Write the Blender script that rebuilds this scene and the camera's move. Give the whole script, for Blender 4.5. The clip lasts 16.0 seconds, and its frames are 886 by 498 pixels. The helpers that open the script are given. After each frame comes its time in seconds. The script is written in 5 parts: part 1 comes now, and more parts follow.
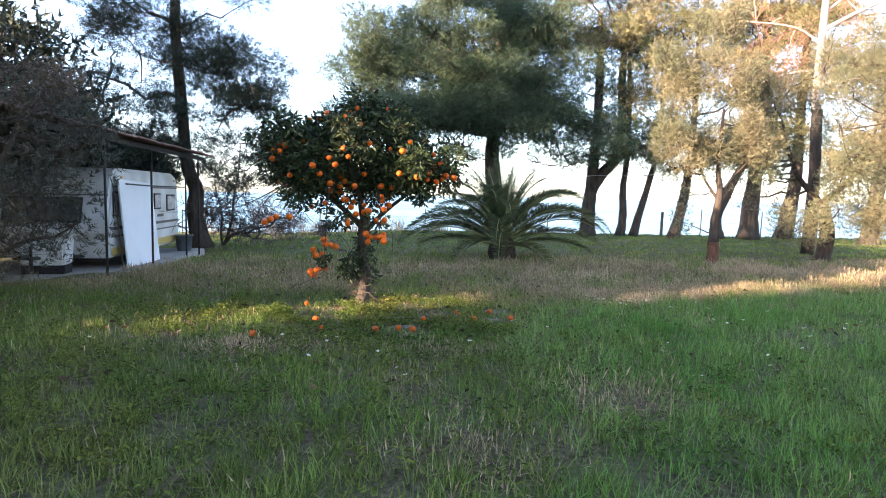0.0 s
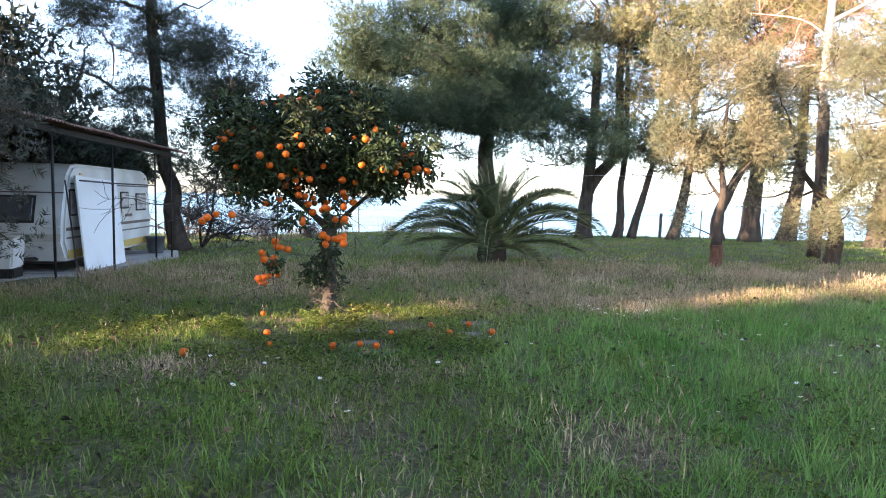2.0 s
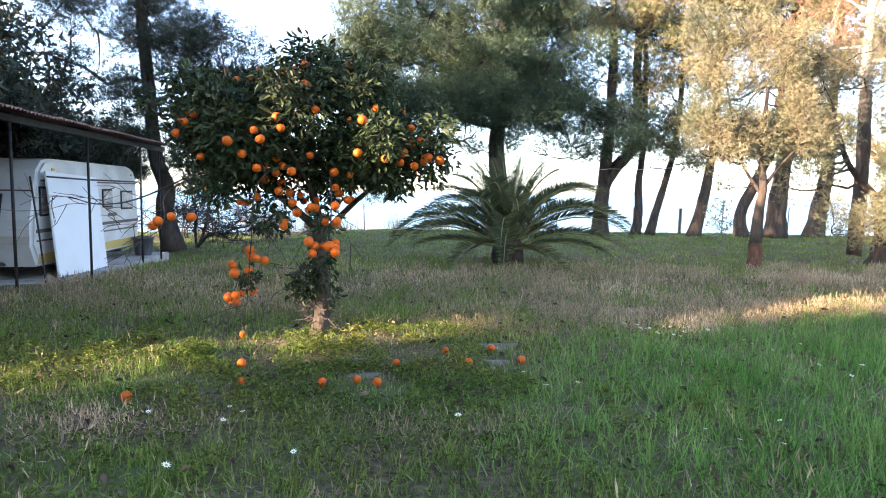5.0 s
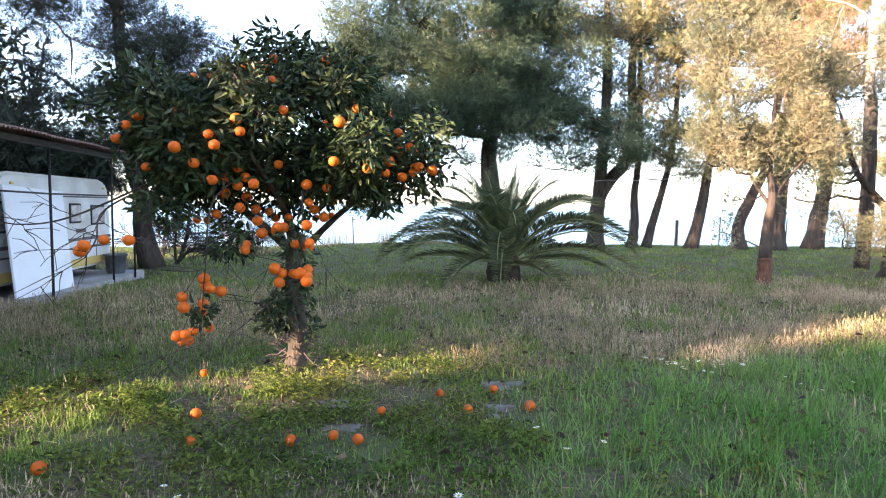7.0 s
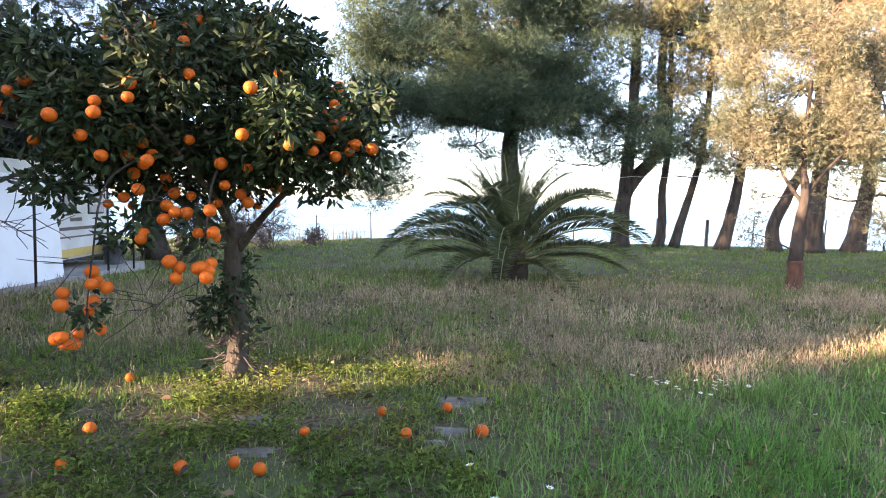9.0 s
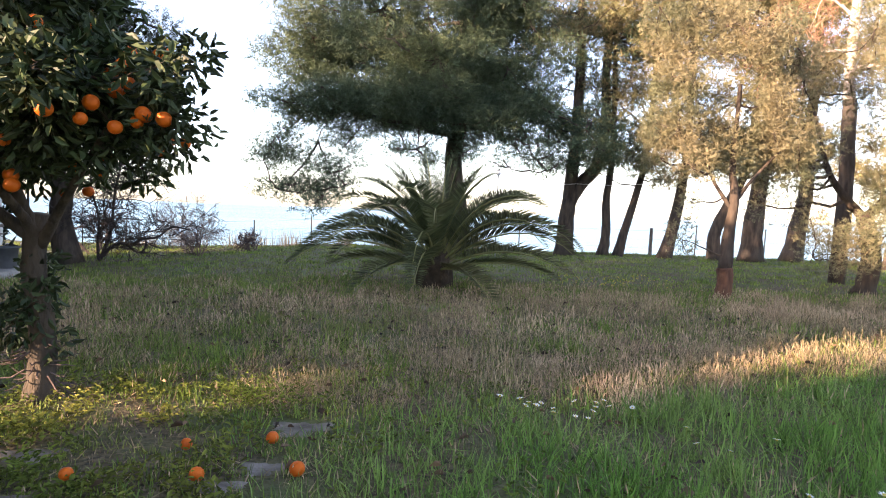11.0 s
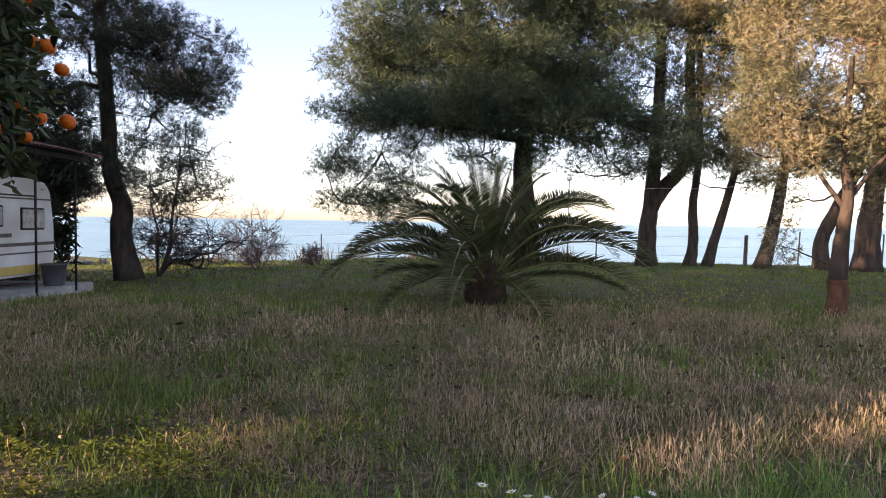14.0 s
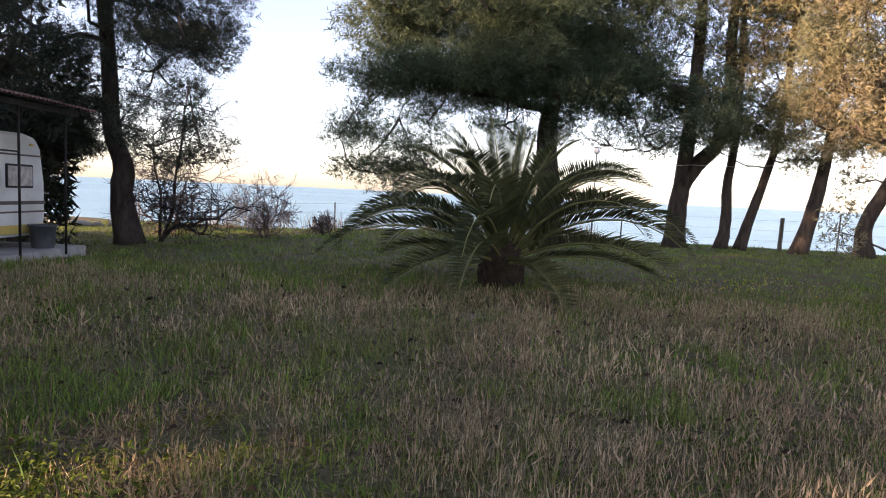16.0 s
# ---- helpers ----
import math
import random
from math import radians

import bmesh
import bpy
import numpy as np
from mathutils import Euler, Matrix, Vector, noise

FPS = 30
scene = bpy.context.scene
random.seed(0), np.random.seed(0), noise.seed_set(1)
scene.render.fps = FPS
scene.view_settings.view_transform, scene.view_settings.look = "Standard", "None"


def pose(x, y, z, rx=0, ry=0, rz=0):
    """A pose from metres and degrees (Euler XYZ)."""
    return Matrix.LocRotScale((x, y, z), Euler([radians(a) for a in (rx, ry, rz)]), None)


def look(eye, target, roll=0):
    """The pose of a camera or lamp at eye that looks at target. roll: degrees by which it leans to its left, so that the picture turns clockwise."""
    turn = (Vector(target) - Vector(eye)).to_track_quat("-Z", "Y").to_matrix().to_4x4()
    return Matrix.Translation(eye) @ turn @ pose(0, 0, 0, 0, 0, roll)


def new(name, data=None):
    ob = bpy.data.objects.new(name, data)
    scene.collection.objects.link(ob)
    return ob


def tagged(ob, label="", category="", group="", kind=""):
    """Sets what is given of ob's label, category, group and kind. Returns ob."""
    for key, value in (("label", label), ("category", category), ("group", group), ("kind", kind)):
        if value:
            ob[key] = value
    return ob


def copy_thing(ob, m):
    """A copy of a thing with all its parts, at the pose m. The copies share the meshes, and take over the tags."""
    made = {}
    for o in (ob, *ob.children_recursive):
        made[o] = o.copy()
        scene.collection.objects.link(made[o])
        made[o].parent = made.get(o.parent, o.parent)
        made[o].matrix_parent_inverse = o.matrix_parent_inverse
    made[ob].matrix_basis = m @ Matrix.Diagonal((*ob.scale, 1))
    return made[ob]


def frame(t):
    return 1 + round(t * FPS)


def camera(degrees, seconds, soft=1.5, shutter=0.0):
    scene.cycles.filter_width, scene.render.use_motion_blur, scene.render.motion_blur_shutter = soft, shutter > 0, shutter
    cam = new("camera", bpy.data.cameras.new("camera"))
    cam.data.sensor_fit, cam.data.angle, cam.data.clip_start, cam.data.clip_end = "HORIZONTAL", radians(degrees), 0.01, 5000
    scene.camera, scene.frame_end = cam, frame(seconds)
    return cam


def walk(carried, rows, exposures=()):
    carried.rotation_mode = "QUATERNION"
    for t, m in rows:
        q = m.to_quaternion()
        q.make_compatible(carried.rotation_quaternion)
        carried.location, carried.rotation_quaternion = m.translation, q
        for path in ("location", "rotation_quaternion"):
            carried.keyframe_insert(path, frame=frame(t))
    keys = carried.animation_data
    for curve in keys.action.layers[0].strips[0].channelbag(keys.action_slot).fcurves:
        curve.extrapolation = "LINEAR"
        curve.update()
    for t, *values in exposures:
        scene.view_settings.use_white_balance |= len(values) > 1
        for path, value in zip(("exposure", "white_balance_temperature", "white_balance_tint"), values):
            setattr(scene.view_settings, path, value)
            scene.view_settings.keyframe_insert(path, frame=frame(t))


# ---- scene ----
cam = camera(71.0, 16.0, soft=1.05)
PATH = [
    (0, (-0.27, 2.231, 1.379), (-0.288, 4.224, 1.208), 1.1),
    (0.5, (-0.171, 2.457, 1.4), (-0.121, 4.451, 1.257), 0.6),
    (1, (-0.098, 2.701, 1.384), (-0.025, 4.693, 1.213), 0.1),
    (1.5, (0.018, 2.861, 1.355), (-0.052, 4.85, 1.161), 2.6),
    (2, (-0.023, 3.108, 1.326), (-0.034, 5.101, 1.161), 1.2),
    (2.5, (-0.056, 3.301, 1.341), (-0.111, 5.289, 1.131), 0.5),
    (3, (-0.021, 3.472, 1.333), (-0.208, 5.459, 1.208), 2.0),
    (3.5, (0.039, 3.625, 1.323), (-0.1, 5.613, 1.159), 2.3),
    (4, (-0.038, 3.86, 1.304), (-0.106, 5.854, 1.159), -0.3),
    (4.5, (-0.079, 4.071, 1.324), (-0.106, 6.063, 1.149), 1.1),
    (4.7, (-0.091, 4.158, 1.323), (-0.126, 6.15, 1.145), 0.8),
    (6.8, (-0.137, 4.954, 1.352), (-0.162, 6.945, 1.166), 1.5),
    (7, (-0.137, 5.026, 1.350), (-0.143, 7.021, 1.209), 0.6),
    (7.5, (-0.081, 5.206, 1.338), (-0.123, 7.199, 1.176), 0.2),
    (8, (0.082, 5.399, 1.309), (-0.070, 7.386, 1.140), 0.8),
    (8.5, (0.224, 5.547, 1.299), (0.052, 7.534, 1.150), 0.8),
    (9, (0.368, 5.677, 1.297), (0.261, 7.669, 1.144), 1.4),
    (9.5, (0.592, 5.793, 1.293), (0.574, 7.787, 1.130), 3.2),
    (9.7, (0.658, 5.852, 1.291), (0.672, 7.845, 1.125), 2.2),
    (11.8, (1.21, 6.586, 1.18), (1.24, 8.583, 1.079), 2.0),
    (12, (1.259, 6.652, 1.186), (1.307, 8.648, 1.067), 1.6),
    (12.5, (1.385, 6.847, 1.15), (1.252, 8.838, 1.01), 3.2),
    (13, (1.463, 7.048, 1.152), (1.32, 9.041, 1.056), 2.5),
    (13.5, (1.475, 7.273, 1.147), (1.379, 9.262, 0.963), 1.9),
    (14, (1.505, 7.487, 1.145), (1.257, 9.47, 1.057), 0.9),
    (14.5, (1.515, 7.716, 1.149), (1.242, 9.693, 1.017), 1.6),
    (15, (1.504, 7.948, 1.131), (1.301, 9.933, 0.99), 0.4),
    (15.5, (1.482, 8.195, 1.132), (1.209, 10.173, 1.014), 1.9),
    (16, (1.491, 8.404, 1.128), (1.184, 10.373, 0.949), 2.7),
]
walk(cam, [(t, look(e, a, r)) for t, e, a, r in PATH],
     exposures=[(0, 2.74, 5720, 18), (4.7, 3.0, 5720, 18), (7.0, 3.08, 5800, 20), (9.7, 2.95, 6050, 23), (11.8, 2.33, 6420, 26), (13.0, 2.0, 6480, 27), (16.0, 1.95, 6600, 30)])

# ---- light: low evening sun from behind on the left, clear pale sky ----
SUN_AZ, SUN_EL = radians(237.0), radians(12.0)
world = bpy.data.worlds.new("sky")
scene.world = world
world.use_nodes = True
wn = world.node_tree
sky = wn.nodes.new("ShaderNodeTexSky")
sky.sky_type = "NISHITA"
sky.sun_disc = False
sky.sun_elevation, sky.sun_rotation = SUN_EL, SUN_AZ
sky.air_density, sky.dust_density, sky.ozone_density = 1.0, 0.7, 1.8
haze = wn.nodes.new("ShaderNodeHueSaturation")
haze.inputs["Saturation"].default_value = 0.75
wn.links.new(sky.outputs[0], haze.inputs["Color"])
wn.links.new(haze.outputs[0], wn.nodes["Background"].inputs["Color"])
wn.nodes["Background"].inputs["Strength"].default_value = 0.12
to_sun = Vector((math.sin(SUN_AZ) * math.cos(SUN_EL), math.cos(SUN_AZ) * math.cos(SUN_EL), math.sin(SUN_EL)))
sun_data = bpy.data.lights.new("sun", "SUN")
sun_data.energy, sun_data.angle, sun_data.color = 5.0, radians(0.6), (1.0, 0.74, 0.46)
sun = new("sun", sun_data)
sun.matrix_world = look(to_sun * 60, (0, 0, 0))


# ---- mesh helpers ----
class Geo:
    """Collects vertices and faces, and makes one mesh of them."""

    def __init__(self):
        self.v, self.f, self.n = [], [], 0

    def add(self, v, f):
        v, f = np.asarray(v, float), np.asarray(f, np.int64)
        self.v.append(v)
        self.f.append(f + self.n)
        self.n += len(v)
        return self

    def scatter(self, tv, tf, turns, places):
        """Copies of a small template: turns (N,3,3), places (N,3)."""
        count, k = len(places), len(tv)
        if not count:
            return self
        v = np.einsum("nij,kj->nki", turns, tv) + places[:, None, :]
        f = (np.asarray(tf)[None] + (np.arange(count) * k)[:, None, None]).reshape(-1, len(tf[0]))
        return self.add(v.reshape(-1, 3), f)

    def mesh(self, name, smooth=False):
        me = bpy.data.meshes.new(name)
        v = np.concatenate(self.v)
        loops = np.concatenate([f.ravel() for f in self.f])
        totals = np.concatenate([np.full(len(f), f.shape[1]) for f in self.f])
        starts = np.concatenate([[0], np.cumsum(totals)[:-1]])
        me.vertices.add(len(v))
        me.vertices.foreach_set("co", v.astype(np.float32).ravel())
        me.loops.add(len(loops))
        me.loops.foreach_set("vertex_index", loops.astype(np.int32))
        me.polygons.add(len(totals))
        me.polygons.foreach_set("loop_start", starts.astype(np.int32))
        me.update(calc_edges=True)
        me.validate()
        me.polygons.foreach_set("use_smooth", np.full(len(me.polygons), smooth))
        return me


def thing(name, place, label, category, group="", turn=0.0):
    ob = new(name)
    ob.matrix_basis = Matrix.Translation(place) @ Matrix.Rotation(radians(turn), 4, "Z")
    ob.empty_display_size = 0.2
    return tagged(ob, label, category, group)


def part(name, shape, material, parent=None, label="", smooth=False):
    """Links a bmesh, Geo or mesh as one object under a thing or a part."""
    if isinstance(shape, Geo):
        me = shape.mesh(name, smooth)
    elif isinstance(shape, bmesh.types.BMesh):
        me = bpy.data.meshes.new(name)
        shape.to_mesh(me)
        shape.free()
        if smooth:
            for p in me.polygons:
                p.use_smooth = True
    else:
        me = shape
    if material and not me.materials:
        me.materials.append(material)
    ob = new(name, me)
    ob.parent = parent
    return tagged(ob, label) if label else ob


def unit(v):
    return v / (np.linalg.norm(v, axis=-1, keepdims=True) + 1e-9)


def turns_along(d, roll, size):
    """Turns that lay local y along d, with a roll about it, scaled by size (N,) or (N,3)."""
    d = unit(d)
    ref = np.where(np.abs(d[:, 2:3]) > 0.95, [[1.0, 0, 0]], [[0, 0, 1.0]])
    s = unit(np.cross(d, ref))
    u = np.cross(s, d)
    c, n = np.cos(roll)[:, None], np.sin(roll)[:, None]
    m = np.stack([s * c + u * n, d, u * c - s * n], -1)
    size = np.asarray(size, float)
    return m * (size[:, None, None] if size.ndim == 1 else size[:, None, :])


def tube(geo, pts, radii, sides=8, rough=0.0, rng=None):
    """A tapered tube along points, closed at the ends."""
    pts = np.asarray(pts, float)
    n = len(pts)
    t = unit(np.gradient(pts, axis=0))
    ref = np.array([0.31, 0.95, 0.05])
    a = unit(np.cross(t, ref))
    b = np.cross(t, a)
    ang = np.linspace(0, 2 * np.pi, sides, endpoint=False)
    r = np.asarray(radii, float)[:, None] * np.ones(sides)
    if rough and rng is not None:
        r = r * (1 + rough * rng.standard_normal((n, sides)))
    v = pts[:, None] + r[..., None] * (a[:, None] * np.cos(ang)[None, :, None] + b[:, None] * np.sin(ang)[None, :, None])
    i = np.arange(n - 1)[:, None] * sides
    j = np.arange(sides)[None]
    k = (j + 1) % sides
    q = np.stack([i + j, i + k, i + sides + k, i + sides + j], -1).reshape(-1, 4)
    geo.add(v.reshape(-1, 3), q)
    for end in (0, n - 1):
        ring = np.arange(sides) + end * sides + (geo.n - n * sides)
        order = ring[::-1] if end == 0 else ring
        geo.f.append(np.stack([np.full(sides - 2, order[0]), order[1:-1], order[2:]], -1))
    return geo


def smooth_line(ctrl, n):
    """Catmull-Rom through control points."""
    c = np.asarray(ctrl, float)
    c = np.vstack([2 * c[0] - c[1], c, 2 * c[-1] - c[-2]])
    out = []
    for u in np.linspace(0, len(c) - 3 - 1e-6, n):
        i = int(u)
        f = u - i
        p0, p1, p2, p3 = c[i:i + 4]
        out.append(0.5 * (2 * p1 + (p2 - p0) * f + (2 * p0 - 5 * p1 + 4 * p2 - p3) * f * f + (3 * p1 - p0 - 3 * p2 + p3) * f ** 3))
    return np.array(out)


def box_bm(bm, size, place, bevel=0.0):
    m = Matrix.LocRotScale(Vector(place), None, Vector(size))
    made = bmesh.ops.create_cube(bm, size=1.0, matrix=m)
    if bevel:
        edges = list({e for v in made["verts"] for e in v.link_edges})
        bmesh.ops.bevel(bm, geom=edges, offset=bevel, segments=2, affect="EDGES")
    return bm


def box(size, place, bevel=0.0):
    return box_bm(bmesh.new(), size, place, bevel)


# ---- materials ----
def noisy(name, c1, c2, scale=5.0, rough=0.8, bump=0.0, bump_scale=None, big=None, big_scale=0.6, stretch=(1, 1, 1),
          island=0.0, glow_through=0.0, metal=0.0, sheen=0.3, through_col=None):
    """A surface whose colour runs between c1 and c2, with large stains towards big and fine relief."""
    m = bpy.data.materials.new(name)
    m.use_nodes = True
    nt = m.node_tree
    bsdf, out = nt.nodes["Principled BSDF"], nt.nodes["Material Output"]
    co = nt.nodes.new("ShaderNodeTexCoord")
    mp = nt.nodes.new("ShaderNodeMapping")
    mp.inputs["Scale"].default_value = stretch
    nt.links.new(co.outputs["Object"], mp.inputs["Vector"])
    nz = nt.nodes.new("ShaderNodeTexNoise")
    nz.inputs["Scale"].default_value, nz.inputs["Detail"].default_value = scale, 6.0
    nt.links.new(mp.outputs[0], nz.inputs["Vector"])
    ramp = nt.nodes.new("ShaderNodeValToRGB")
    ramp.color_ramp.elements[0].position, ramp.color_ramp.elements[1].position = 0.34, 0.66
    ramp.color_ramp.elements[0].color, ramp.color_ramp.elements[1].color = (*c1, 1), (*c2, 1)
    nt.links.new(nz.outputs["Fac"], ramp.inputs[0])
    colour = ramp.outputs[0]
    if big:
        n2 = nt.nodes.new("ShaderNodeTexNoise")
        n2.inputs["Scale"].default_value, n2.inputs["Detail"].default_value = big_scale, 3.0
        nt.links.new(co.outputs["Object"], n2.inputs["Vector"])
        r2 = nt.nodes.new("ShaderNodeValToRGB")
        r2.color_ramp.elements[0].position, r2.color_ramp.elements[1].position = 0.42, 0.68
        nt.links.new(n2.outputs["Fac"], r2.inputs[0])
        mix = nt.nodes.new("ShaderNodeMix")
        mix.data_type = "RGBA"
        nt.links.new(r2.outputs[0], mix.inputs["Factor"])
        nt.links.new(colour, mix.inputs["A"])
        mix.inputs["B"].default_value = (*big, 1)
        colour = mix.outputs["Result"]
    if island:
        g = nt.nodes.new("ShaderNodeNewGeometry")
        rng_map = nt.nodes.new("ShaderNodeMapRange")
        rng_map.inputs["To Min"].default_value, rng_map.inputs["To Max"].default_value = 1 - island, 1 + island
        nt.links.new(g.outputs["Random Per Island"], rng_map.inputs["Value"])
        hsv = nt.nodes.new("ShaderNodeHueSaturation")
        nt.links.new(rng_map.outputs[0], hsv.inputs["Value"])
        nt.links.new(colour, hsv.inputs["Color"])
        colour = hsv.outputs[0]
    nt.links.new(colour, bsdf.inputs["Base Color"])
    bsdf.inputs["Roughness"].default_value = rough
    bsdf.inputs["Metallic"].default_value = metal
    bsdf.inputs["Specular IOR Level"].default_value = sheen
    if bump:
        n3 = nt.nodes.new("ShaderNodeTexNoise")
        n3.inputs["Scale"].default_value, n3.inputs["Detail"].default_value = bump_scale or scale * 3, 5.0
        nt.links.new(mp.outputs[0], n3.inputs["Vector"])
        b = nt.nodes.new("ShaderNodeBump")
        b.inputs["Strength"].default_value, b.inputs["Distance"].default_value = bump, 0.03
        nt.links.new(n3.outputs["Fac"], b.inputs["Height"])
        nt.links.new(b.outputs[0], bsdf.inputs["Normal"])
    if glow_through:
        tr = nt.nodes.new("ShaderNodeBsdfTranslucent")
        nt.links.new(colour, tr.inputs["Color"])
        ms = nt.nodes.new("ShaderNodeMixShader")
        ms.inputs[0].default_value = glow_through
        nt.links.new(bsdf.outputs[0], ms.inputs[1])
        nt.links.new(tr.outputs[0], ms.inputs[2])
        nt.links.new(ms.outputs[0], out.inputs["Surface"])
    return m


M_SOIL = noisy("soil_and_turf", (0.04, 0.034, 0.017), (0.17, 0.13, 0.07), 24.0, 0.95, 1.0, 45, big=(0.085, 0.105, 0.035), big_scale=1.6)
M_GRASS = noisy("green_grass", (0.105, 0.175, 0.026), (0.205, 0.275, 0.05), 0.8, 0.6, big=(0.19, 0.205, 0.055), big_scale=0.5, island=0.6, glow_through=0.35)
M_WEED = noisy("weed_leaves", (0.06, 0.11, 0.018), (0.125, 0.18, 0.03), 2.0, 0.6, big=(0.18, 0.18, 0.034), big_scale=0.7, island=0.6, glow_through=0.35, sheen=0.15)
M_LUSH = noisy("lush_grass", (0.115, 0.225, 0.038), (0.21, 0.33, 0.07), 0.9, 0.55, big=(0.19, 0.26, 0.07), big_scale=0.9, island=0.55, glow_through=0.4)
M_CITRUS_BARK = noisy("citrus_bark", (0.035, 0.028, 0.022), (0.09, 0.068, 0.048), 14, 0.95, 1.0, 26, big=(0.06, 0.05, 0.038), stretch=(1, 1, 0.35))
M_DRY = noisy("dry_grass", (0.38, 0.265, 0.16), (0.56, 0.42, 0.265), 1.2, 0.75, big=(0.22, 0.18, 0.09), big_scale=0.6, island=0.5, glow_through=0.3)
M_LITTER = noisy("dead_grass_litter", (0.19, 0.14, 0.08), (0.35, 0.26, 0.15), 1.5, 0.85, big=(0.12, 0.11, 0.045), big_scale=1.1, island=0.6, glow_through=0.15)
M_DEADLEAF = noisy("dead_leaves", (0.03, 0.02, 0.014), (0.16, 0.10, 0.055), 3.0, 0.7, island=0.8)
M_BARK = noisy("pine_bark", (0.035, 0.028, 0.023), (0.10, 0.075, 0.056), 9, 0.95, 1.0, 14, big=(0.065, 0.055, 0.045), stretch=(1, 1, 0.25))
M_OLIVE_BARK = noisy("olive_bark", (0.03, 0.022, 0.017), (0.08, 0.057, 0.04), 12, 0.95, 1.0, 20, big=(0.09, 0.07, 0.055), stretch=(1, 1, 0.35))
M_CUT_BARK = noisy("raw_red_bark", (0.08, 0.04, 0.025), (0.16, 0.075, 0.042), 14, 0.9, 0.8, 24, stretch=(1, 1, 0.3))
M_PALE_BARK = noisy("pale_dead_wood", (0.36, 0.30, 0.25), (0.54, 0.46, 0.39), 6, 0.85, 0.6, 18, stretch=(1, 1, 0.3))
M_TWIG = noisy("bare_twigs", (0.07, 0.05, 0.045), (0.14, 0.10, 0.085), 6, 0.9, island=0.3)
M_PINE = noisy("pine_needles", (0.052, 0.08, 0.046), (0.09, 0.125, 0.068), 0.7, 0.6, big=(0.105, 0.13, 0.06), big_scale=0.3, island=0.4, glow_through=0.25)
M_TWIG_PALE = noisy("pale_pinkish_twigs", (0.20, 0.15, 0.13), (0.32, 0.25, 0.22), 6, 0.9, island=0.3)
M_TWIG_DARK = noisy("dark_bare_wood", (0.03, 0.024, 0.022), (0.075, 0.058, 0.05), 6, 0.9, island=0.3)
M_TWIG_RED = noisy("reddish_dead_twigs", (0.17, 0.085, 0.055), (0.30, 0.17, 0.115), 6, 0.9, island=0.3)
# pine needles standing in shade: the shade is put into this darker colour
M_PINE_SHADED = noisy("shaded_pine_needles", (0.02, 0.028, 0.018), (0.042, 0.053, 0.031), 0.7, 0.7, big=(0.048, 0.052, 0.03), big_scale=0.3, island=0.4, glow_through=0.1)
# golden evening light on the pine crowns, put into the needle colour
M_PINE_SUNLIT = noisy("sunlit_pine_needles", (0.13, 0.135, 0.06), (0.22, 0.20, 0.085), 0.7, 0.6, big=(0.25, 0.19, 0.10), big_scale=0.3, island=0.4, glow_through=0.25)
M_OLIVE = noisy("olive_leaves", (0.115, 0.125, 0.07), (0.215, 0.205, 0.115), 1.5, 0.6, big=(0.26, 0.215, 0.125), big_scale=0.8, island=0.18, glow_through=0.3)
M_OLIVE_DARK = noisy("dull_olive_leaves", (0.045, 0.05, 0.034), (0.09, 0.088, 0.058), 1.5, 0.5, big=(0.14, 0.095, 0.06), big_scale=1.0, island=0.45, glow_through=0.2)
M_CITRUS = noisy("citrus_leaves", (0.02, 0.036, 0.013), (0.044, 0.062, 0.023), 3, 0.5, big=(0.05, 0.06, 0.024), big_scale=2.0, island=0.6, glow_through=0.08, sheen=0.2)
M_PEEL = noisy("orange_peel", (0.48, 0.085, 0.003), (0.58, 0.125, 0.004), 6, 0.5, 0.25, 160, big=(0.60, 0.11, 0.003), big_scale=3, sheen=0.25)
M_PALM = noisy("palm_leaflets", (0.06, 0.08, 0.036), (0.11, 0.13, 0.055), 1.5, 0.5, big=(0.13, 0.125, 0.05), island=0.4, glow_through=0.25)
M_PALM_DRY = noisy("dry_palm_leaflets", (0.07, 0.05, 0.03), (0.14, 0.095, 0.05), 2, 0.8, island=0.4, glow_through=0.2)
M_PALM_STEM = noisy("palm_stem", (0.028, 0.021, 0.015), (0.065, 0.045, 0.028), 9, 0.9, 0.8)
M_RIB = noisy("palm_ribs", (0.14, 0.15, 0.05), (0.22, 0.21, 0.08), 6, 0.6)
M_WHITE = noisy("caravan_white_skin", (0.56, 0.56, 0.55), (0.68, 0.68, 0.66), 2.0, 0.4, 0.06, 40, big=(0.50, 0.48, 0.44), big_scale=1.2)
M_PANEL = noisy("white_sheet", (0.74, 0.76, 0.78), (0.82, 0.83, 0.84), 1.5, 0.5, big=(0.70, 0.71, 0.71), big_scale=1.5)
M_BAND = noisy("brown_stripe", (0.08, 0.06, 0.055), (0.12, 0.09, 0.08), 6, 0.5)
M_OCHRE = noisy("ochre_band", (0.50, 0.36, 0.10), (0.60, 0.44, 0.14), 5, 0.55)
M_BEIGE = noisy("beige_skirt", (0.42, 0.40, 0.34), (0.52, 0.49, 0.42), 4, 0.55, big=(0.34, 0.30, 0.24))
M_DARKGLASS = noisy("tinted_glass", (0.07, 0.07, 0.075), (0.12, 0.115, 0.12), 2, 0.12, sheen=0.6)
M_CURTAIN = noisy("curtained_glass", (0.22, 0.19, 0.20), (0.38, 0.34, 0.34), 9, 0.25, sheen=0.6)
M_RUBBER = noisy("black_rubber", (0.015, 0.015, 0.016), (0.035, 0.034, 0.033), 12, 0.8)
